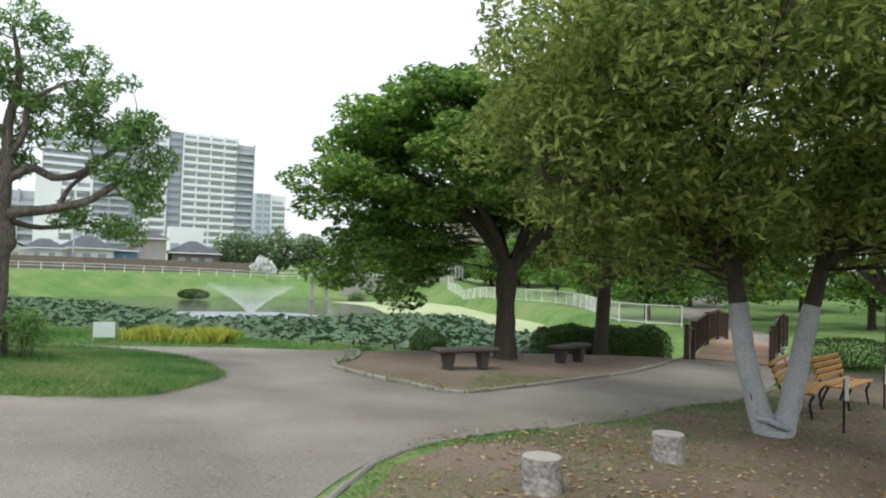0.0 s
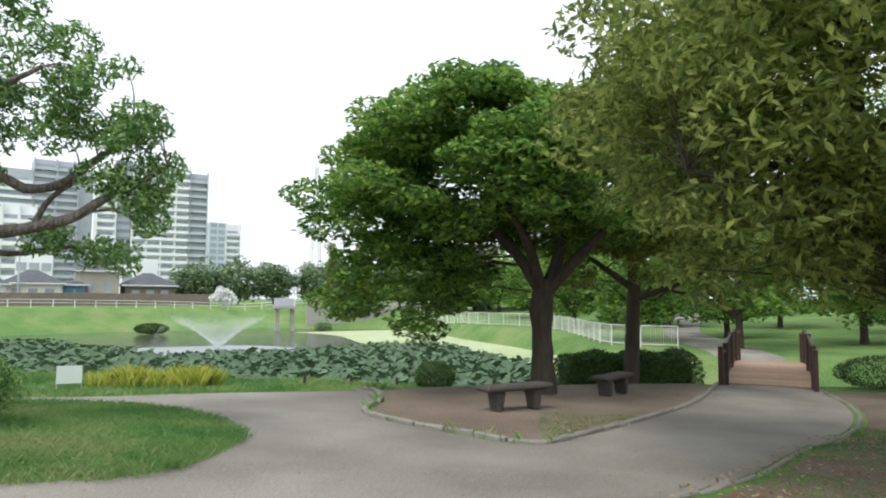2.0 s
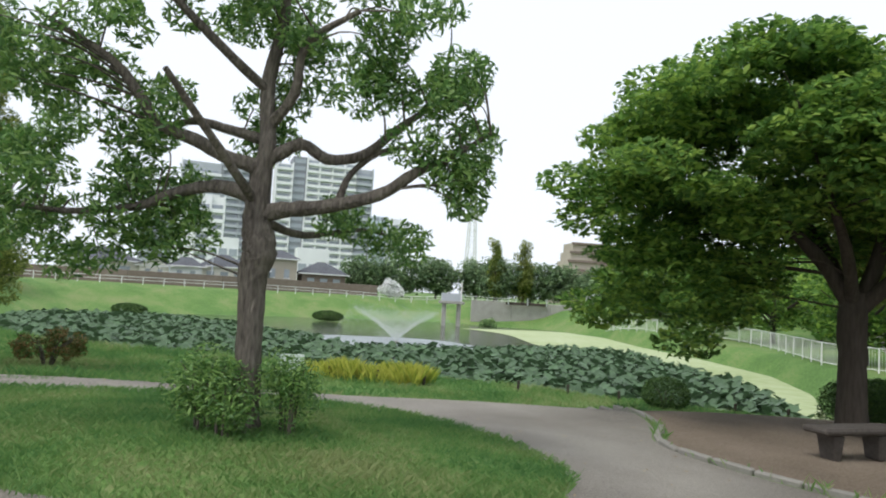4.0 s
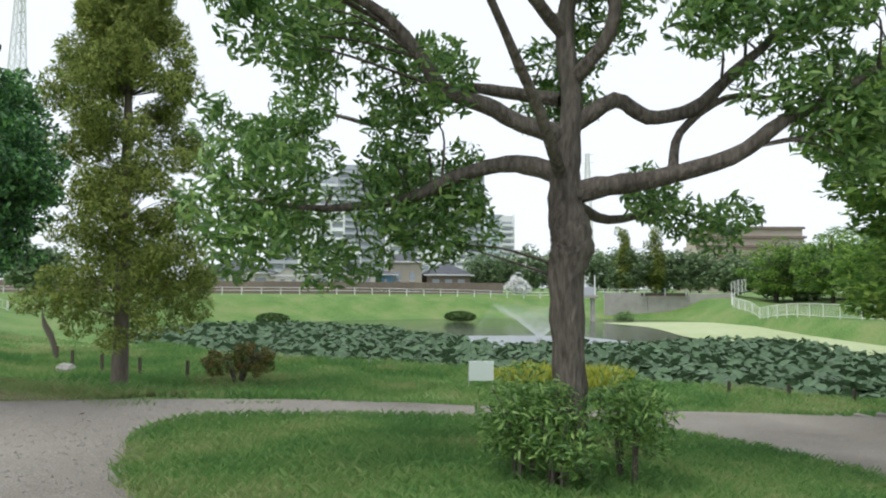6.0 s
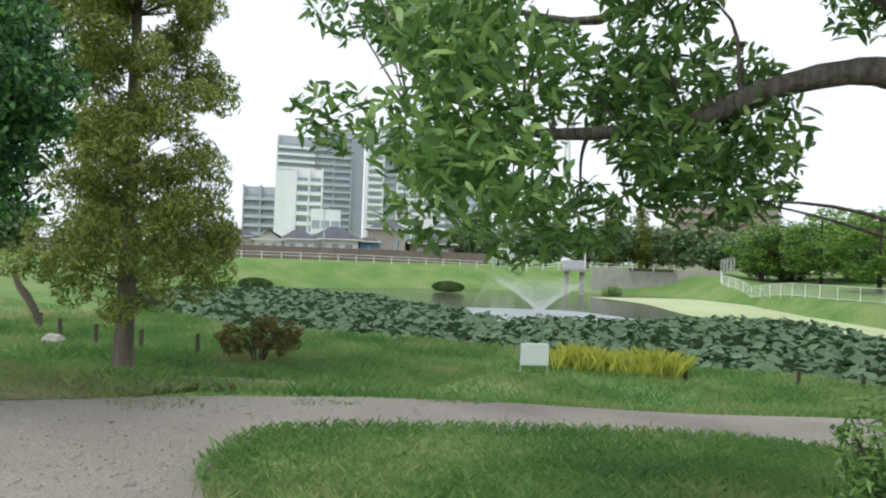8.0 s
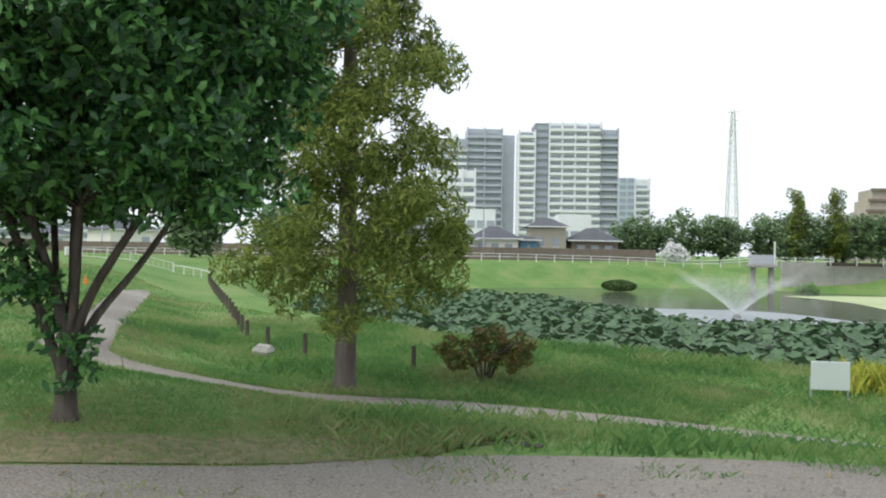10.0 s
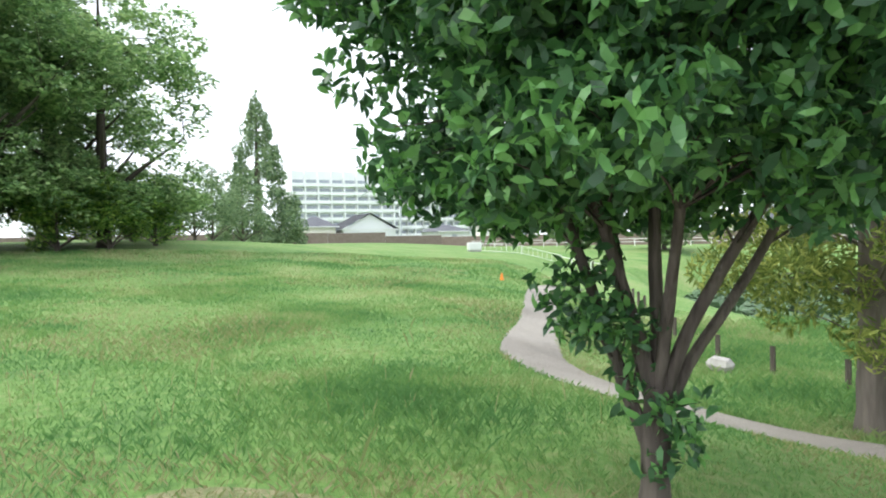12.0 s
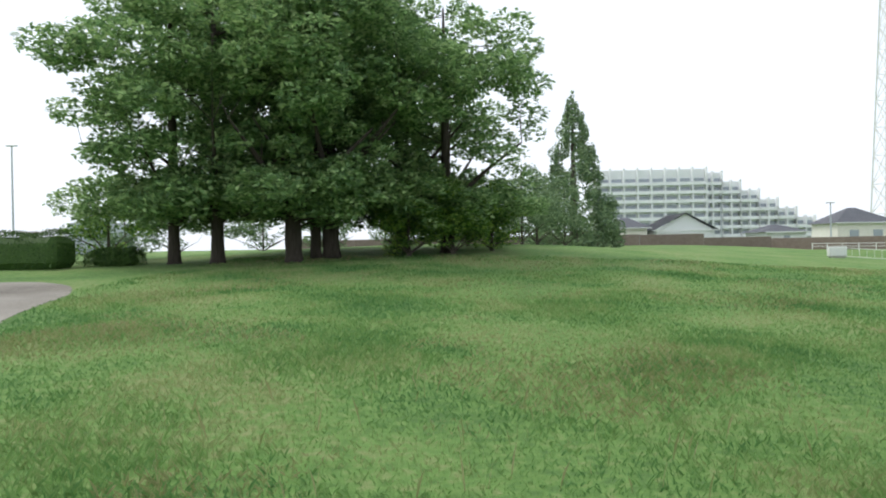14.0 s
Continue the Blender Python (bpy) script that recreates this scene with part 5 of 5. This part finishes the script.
pylon(-100.5, 319.8, 66, 5.6, "tall pale lattice transmission tower far off")
pylon(-218.9, 120, 92, 8.5, "tall pale lattice transmission tower behind the houses")
for x, y, tall in [(-79.2, -43.8, 11.6), (-118.5, 40, 7), (-113.2, 53.4, 6.5), (-62, 80.5, 7)]:
    lp = thing("street_lamp", x, y, ground_z(x, y), "tall grey pole with a flat lamp head", "lamp", "tall poles")
    part("pole", mesh_of("pole", *tubes([[(0, 0, 0, 0.12), (0, 0, tall, 0.08)]], 8)), FACADE_GREY, lp)
    part("lamp_head", box(0.3, 1.2, 0.14, 0, 0, tall, bevel=0.03), PALE_METAL, lp)
wb = thing("white_box", -51, 24.6, ground_z(-51, 24.6), "white panel box at the fence end", "box", rz=100)
part("panel", box(1.0, 0.25, 0.5, 0, 0, 0.35, bevel=0.03), WHITE, wb)
part("base", box(0.85, 0.2, 0.2, 0, 0, 0.05, bevel=0.02), CONCRETE, wb)
wb = bush(-40.5, 91.5, 2.0, 1.4, 1.25, 2500, WHITE, "pale blossoming shrub before the far trees", (0.3, 0.2), lumps=16, lump=0.8)
flag = thing("marker_flag", -29.1, 16.2, ground_z(-29.1, 16.2), "small orange marker beside the track", "marker")
ORANGE = material("orange_plastic", [(0.75, 0.22, 0.03), (0.85, 0.32, 0.06)], 0.5, 5)
part("cone", mesh_of("cone", *tubes([[(0, 0, 0, 0.07), (0, 0, 0.2, 0.025), (0, 0, 0.22, 0.01)]], 8)), ORANGE, flag)

# ---- fountain ----
SPRAY = bpy.data.materials.new("water_spray")
SPRAY.use_nodes = True
sn, sl = SPRAY.node_tree.nodes, SPRAY.node_tree.links
sp = sn["Principled BSDF"]
sp.inputs["Base Color"].default_value = (0.86, 0.89, 0.9, 1)
sp.inputs["Roughness"].default_value = 0.4
sp.inputs["Alpha"].default_value = 0.36
fx, fy = -20.6, 48.4
fountain = thing("fountain", fx, fy, WATER, "fountain throwing a wide flat fan of spray", "fountain")
n = 15000
a = rng.uniform(0, 6.283, n)
k = rng.uniform(0, 1, n)
sh = rng.normal(1, 0.11, n)
r = 3.0 * k * sh
z = 3.2 * k * sh - 1.1 * k * k * sh
v, f = leaves(np.column_stack([r * np.cos(a), r * np.sin(a), np.maximum(z, 0.05) + 0.15 + 0.12 * rng.normal(size=n) * k]), 0.09, 0.02, 0.1)
tagged(part("spray", mesh_of("spray", v, f), SPRAY, fountain, "white water droplets"), kind="stuff")
n = 3500
a, k = rng.uniform(0, 6.283, n), rng.uniform(0, 1, n) ** 0.7
v, f = leaves(np.column_stack([(2.9 + 1.5 * k) * np.cos(a), (2.9 + 1.5 * k) * np.sin(a), 2.05 * (1 - k * k) + 0.1 + 0.15 * rng.normal(size=n)]), 0.08, 0.016, 0.1, 0.8)
tagged(part("mist", mesh_of("mist", v, f), SPRAY, fountain, "falling droplets"), kind="stuff")
part("nozzle", mesh_of("nozzle", *tubes([[(0, 0, -0.2, 0.25), (0, 0, 0.15, 0.22), (0, 0, 0.2, 0.05)]], 10)), CONCRETE, fountain)
FOAM = material("broken_water", [(0.22, 0.25, 0.25), (0.34, 0.37, 0.38)], 0.5, 3.0, 0.03, 6)
flat_sheet("churned_water", [(fx + 6.6 * math.cos(t) * (1 + 0.08 * math.sin(5 * t)), fy + 5.6 * math.sin(t) * (1 + 0.06 * math.cos(4 * t))) for t in np.linspace(0, 6.283, 19)[:-1]], WATER + 0.012, FOAM, "pale churned water under the fountain", "water")

# ---- plants of the pond ----


def lotus_mesh(seed):
    r = np.random.default_rng(seed)
    n = 7
    ang = np.linspace(0, 2 * np.pi, n, endpoint=False)
    rim = 1 + 0.12 * r.normal(size=n)
    v = np.vstack([[(0, 0, -0.16)], np.column_stack([0.55 * np.cos(ang) * rim, 0.55 * np.sin(ang) * rim, -0.04 + 0.03 * r.normal(size=n)]), np.column_stack([np.cos(ang) * rim, np.sin(ang) * rim, 0.05 + 0.14 * r.normal(size=n)])])
    f = [(0, 1 + k, 1 + (k + 1) % n) for k in range(n)]
    for k in range(n):
        a, b, c, d = 1 + k, 1 + (k + 1) % n, 1 + n + (k + 1) % n, 1 + n + k
        f += [(a, d, c), (a, c, b)]
    return v, np.array(f)


LOTUS_SHAPES = [lotus_mesh(s) for s in range(5)]
# the bed lies along the near shore, with a clear pool round the fountain
cx, cy = rng.uniform(-52, 2.5, 80000), rng.uniform(22, 57, 80000)
d = inside(POND, cx, cy)
edge = np.interp(cx, [-52, -45, -40, -31, -26, -22, -18, -14, -11.5, -9, -5, -1.3, 0.4, 1.5, 2.4], [44, 49, 51, 48, 44.5, 41.3, 41.5, 44, 50, 52, 51, 44, 38.5, 33, 29])
alg = inside([tuple(p) for p in spline(ALGAE_EDGE + ALGAE_EDGE[:1], 6)[:-1, :2]], cx, cy)
keep = (d > 0.15) & (cy < edge + 1.0 * np.sin(cx * 0.7)) & (alg < 0.4 + 1.2 * rng.uniform(0, 1, cx.size) ** 3)
cx, cy, d = cx[keep][:14500], cy[keep][:14500], d[keep][:14500]
size = rng.uniform(0.12, 0.26, cx.size)
cz = WATER + 0.12 + 0.5 * rng.uniform(0.1, 1, cx.size) * np.clip(d / 1.5, 0.35, 1)
tilt = np.radians(rng.uniform(-34, 34, (cx.size, 2)))
bed = thing("lotus_bed", -10, 27, WATER, "dense bed of grey-green lotus leaves on the pond", "lotus", kind="")
order = np.argsort(np.where((cx > -16) & (cx < 2), cy - np.interp(cx, [-16, 2], [23.4, 26.5]), 99))
near, rest = order[:300], order[300:]
shared = []
for v, f in LOTUS_SHAPES:
    me = mesh_of("leaf", v, f, True)
    me.materials.append(LOTUS)
    shared.append(me)
for k, i in enumerate(near):
    ob = new("leaf", shared[k % 5])
    ob.parent = bed
    ob.matrix_basis = Matrix.LocRotScale((cx[i] + 10, cy[i] - 27, cz[i] - WATER), Euler((tilt[i, 0], tilt[i, 1], rng.uniform(0, 6.28))), (size[i], size[i], size[i]))
V, F, n0 = [], [], 0
for g in range(5):
    v, f = LOTUS_SHAPES[g]
    ids = rest[g::5]
    m = len(ids)
    a = rng.uniform(0, 6.283, m)
    p = np.repeat(v[None], m, 0) * size[ids][:, None, None]
    x, y = p[..., 0] * np.cos(a)[:, None] - p[..., 1] * np.sin(a)[:, None], p[..., 0] * np.sin(a)[:, None] + p[..., 1] * np.cos(a)[:, None]
    zz = p[..., 2] + x * np.tan(tilt[ids, 0])[:, None] + y * np.tan(tilt[ids, 1])[:, None]
    V.append(np.stack([x + cx[ids][:, None] + 10, y + cy[ids][:, None] - 27, zz + cz[ids][:, None] - WATER], -1).reshape(-1, 3))
    F.append((np.arange(m)[:, None, None] * len(v) + f[None] + n0).reshape(-1, 3))
    n0 += m * len(v)
tagged(part("leaves", mesh_of("leaves", np.concatenate(V), np.concatenate(F), True), LOTUS, bed), kind="stuff")


def blades(x, y, tall, wide, lean=0.35, base=None):
    """Grass blades: one bent strip of two faces each, at the given places."""
    n = len(x)
    z = (height(x, y) if base is None else base) - 0.01
    a = rng.uniform(0, 6.283, n)
    h = tall * rng.uniform(0.55, 1.25, n)
    la, lm = rng.uniform(0, 6.283, n), lean * h * rng.uniform(0.3, 1.4, n)
    w = wide * rng.uniform(0.7, 1.3, n)
    dx, dy = np.cos(a) * w / 2, np.sin(a) * w / 2
    v = np.empty((n, 4, 3))
    v[:, 0] = np.column_stack([x - dx, y - dy, z])
    v[:, 1] = np.column_stack([x + dx, y + dy, z])
    v[:, 2] = np.column_stack([x + np.cos(la) * lm * 0.35 + dx * 0.7, y + np.sin(la) * lm * 0.35 + dy * 0.7, z + h * 0.6])
    v[:, 3] = np.column_stack([x + np.cos(la) * lm, y + np.sin(la) * lm, z + h])
    b = np.arange(n)[:, None] * 4
    return v.reshape(-1, 3), np.concatenate([b + [0, 1, 2], b + [0, 2, 3]])


def smooth_poly(edge):
    return [tuple(p) for p in spline(edge + edge[:1], 6)[:-1, :2]]


def patchy(x, y, s=0.55, seed=0.0):
    """A soft patch pattern between 0 and 1."""
    return 0.5 + 0.25 * np.sin(x * s * 1.7 + seed + 1.3 * np.sin(y * s)) + 0.25 * np.sin(y * s * 2.1 + 0.7 * seed + 1.1 * np.sin(x * s * 1.3))


path_poly, lawn_poly = smooth_poly(PATH_EDGE), smooth_poly(LAWN_EDGE)
# lawn island
n = 85000
x, y = rng.uniform(-11.4, -2.9, n), rng.uniform(8.2, 14.4, n)
keep = inside(lawn_poly, x, y) > -0.03 - 0.1 * rng.uniform(0, 1, n) ** 3
x, y = x[keep], y[keep]
v, f = blades(x, y, 0.06 + 0.035 * patchy(x, y, 0.9), 0.011, 0.9, height(x, y) + 0.04)
tagged(part("lawn_grass", mesh_of("lawn_grass", v, f), BLADE), "short green grass of the lawn island", "grass", kind="stuff")
# rough grass on the rise
n = 470000
x = -12.0 - 26 * rng.uniform(0, 1, n) ** 1.9
y = rng.uniform(-3, 20, n)
dens = 1 - smooth(5, 20, np.hypot(x + 14.5, y - 8)) * 0.6
track = smooth_poly(TRACK_EDGE)
verge = smooth_poly(VERGE_EDGE)
dry = (patchy(x, y, 0.5, 1.0) + 0.12 * np.sin(3.1 * x + 2 * np.sin(2.3 * y)) > 0.62) | (inside(verge, x, y) > -0.4)
near_gravel = inside(path_poly, x, y)
keep = (near_gravel < 0.05 - 0.25 * rng.uniform(0, 1, n)) & (inside(track, x, y) < 0.02) & (inside(POND, x, y) < -0.2) & (rng.uniform(0, 1, n) < dens * np.where(inside(verge, x, y) > -0.05, 0.6, 1))
x, y, dry, dist = x[keep], y[keep], dry[keep], np.hypot(x[keep] + 14, y[keep] - 8)
tall = 0.04 + 0.06 * patchy(x, y, 0.7, 2.0) ** 1.5
wide = 0.0038 + 0.0014 * dist
pick = dry & (rng.uniform(0, 1, len(x)) < 0.62)
v, f = blades(x[~pick], y[~pick], tall[~pick], wide[~pick], 0.75)
tagged(part("rough_grass", mesh_of("rough_grass", v, f), BLADE), "long rough green grass on the rise", "grass", kind="stuff")
v, f = blades(x[pick], y[pick], tall[pick] * 0.9, wide[pick] * 0.8, 0.9)
tagged(part("dry_grass", mesh_of("dry_grass", v, f), HAY), "dry straw-coloured grass in patches", "grass", kind="stuff")
# bank between the path and the pond
n = 120000
x, y = rng.uniform(-30, 1.5, n), rng.uniform(11, 28, n)
dw = inside(POND, x, y)
keep = (inside(path_poly, x, y) < 0.03 - 0.12 * rng.uniform(0, 1, n)) & (inside(lawn_poly, x, y) < -0.2) & (dw < 0.6) & (inside(track, x, y) < 0.02) & (inside(smooth_poly(ISLAND_EDGE), x, y) < -0.05)
keep &= (x > -24) & ((x > -13.2) | (y > 14))
x, y, dw = x[keep], y[keep], dw[keep]
v, f = blades(x, y, 0.1 + 0.22 * smooth(-5, 0, dw) * smooth(-10, -16, x) + 0.08 * patchy(x, y, 1.0), 0.015, 0.8)
tagged(part("bank_grass", mesh_of("bank_grass", v, f), BLADE), "tall green grass along the pond bank", "grass", kind="stuff")
# tufts on the worn earth beside the path
n = 130000
x, y = rng.uniform(0.6, 8, n), rng.uniform(3, 16, n)
dp = -inside(path_poly, x, y)
keep = (dp > 0.05) & (rng.uniform(0, 1, n) < np.clip(1.3 - dp * 0.4, 0.05, 1) * (patchy(x, y, 1.6) > 0.36))
x, y = x[keep], y[keep]
v, f = blades(x, y, 0.05, 0.006, 1.0)
tagged(part("worn_grass", mesh_of("worn_grass", v, f), BLADE), "sparse short grass on worn earth", "grass", kind="stuff")
# yellow reeds
n = 2400
x = rng.uniform(-11.4, -8.6, n)
y = 22.2 + 0.4 * (x + 10) + rng.normal(size=n) * 0.4
v, f = blades(x, y, 0.34 + 0.2 * patchy(x, y, 2.0), 0.018, 0.5)
tagged(part("yellow_reed_bed", mesh_of("yellow_reed_bed", v, f), REED), "bright yellow-green reeds at the pond edge", "reeds", kind="stuff")
# fallen leaves
n = 10500
x, y = rng.uniform(0.7, 9, n), rng.uniform(3.5, 15, n)
keep = (-inside(path_poly, x, y) > -0.15) & (rng.uniform(0, 1, n) < 0.25 + 0.75 * patchy(x, y, 1.2, 3))
x, y = x[keep], y[keep]
v, f = leaves(np.column_stack([x, y, height(x, y) + 0.035]), 0.068, 0.032, 0.8)
tagged(part("leaf_litter", mesh_of("leaf_litter", v, f), FALLEN), "dry brown fallen leaves on the earth", "leaves", kind="stuff")
n = 500
x, y = rng.uniform(-14, 3, n), rng.uniform(5, 18, n)
keep = inside(path_poly, x, y) > 0.05
x, y = x[keep], y[keep]
v, f = leaves(np.column_stack([x, y, height(x, y) + 0.022]), 0.05, 0.025, 0.9)
tagged(part("scattered_leaves", mesh_of("scattered_leaves", v, f), FALLEN), "few dry leaves scattered on the path", "leaves", kind="stuff")
# a few tall pale seed stalks in the rough grass
n = 260
x, y = rng.uniform(-21, -14.5, n), rng.uniform(3.5, 11, n)
keep = inside(path_poly, x, y) < -0.3
v, f = blades(x[keep], y[keep], 0.2, 0.006, 0.3)
tagged(part("seed_stalks", mesh_of("seed_stalks", v, f), HAY), "pale seed stalks standing above the grass", "grass", kind="stuff")
# dents and worn spots in the path
for x, y, r, mat in [(-2.04, 11.37, 0.14, BARK), (-4.9, 6.9, 0.2, STONE), (0.2, 10.2, 0.12, STONE), (-11.9, 12.2, 0.16, STONE)]:
    sheet("path_dent", [(x + r * 1.4 * math.cos(a) * (1 + 0.2 * math.sin(3 * a)), y + r * 0.7 * math.sin(a)) for a in np.linspace(0, 6.283, 9)[:-1]], 0.016, mat, "small dark dent worn into the path", "dent", 0.2)
# loose grit on the gravel and grass breaking through it
n = 5200
x, y = rng.uniform(-14.5, -6.5, n), rng.uniform(6.2, 13.5, n)
keep = (inside(path_poly, x, y) > 0.05) & (inside(lawn_poly, x, y) < -0.1)
x, y = x[keep], y[keep]
r = rng.uniform(0.006, 0.02, len(x))
octa = np.array([(1, 0, 0), (0, 1, 0), (-1, 0, 0), (0, -1, 0), (0, 0, 0.7), (0, 0, -0.5)])
v = (octa[None] * r[:, None, None] * rng.uniform(0.6, 1.3, (len(x), 6, 1)) + np.stack([x, y, height(x, y) + 0.016], -1)[:, None]).reshape(-1, 3)
of = np.array([(0, 1, 4), (1, 2, 4), (2, 3, 4), (3, 0, 4)])
tagged(part("grit", mesh_of("grit", v, (np.arange(len(x))[:, None, None] * 6 + of[None]).reshape(-1, 3)), KERB), "loose grey grit on the path", "gravel", kind="stuff")
n = 9000
x, y = rng.uniform(-13.2, -9.5, n), rng.uniform(9.2, 14.5, n)
ei = inside(path_poly, x, y)
keep = (ei > 0) & (ei < 0.55) & (patchy(x, y, 2.2, 1.5) > 0.6) & (inside(lawn_poly, x, y) < -0.3)
v, f = blades(x[keep], y[keep], 0.05, 0.008, 0.9, height(x[keep], y[keep]) + 0.01)
tagged(part("path_weeds", mesh_of("path_weeds", v, f), BLADE), "grass tufts breaking through the path edge", "grass", kind="stuff")
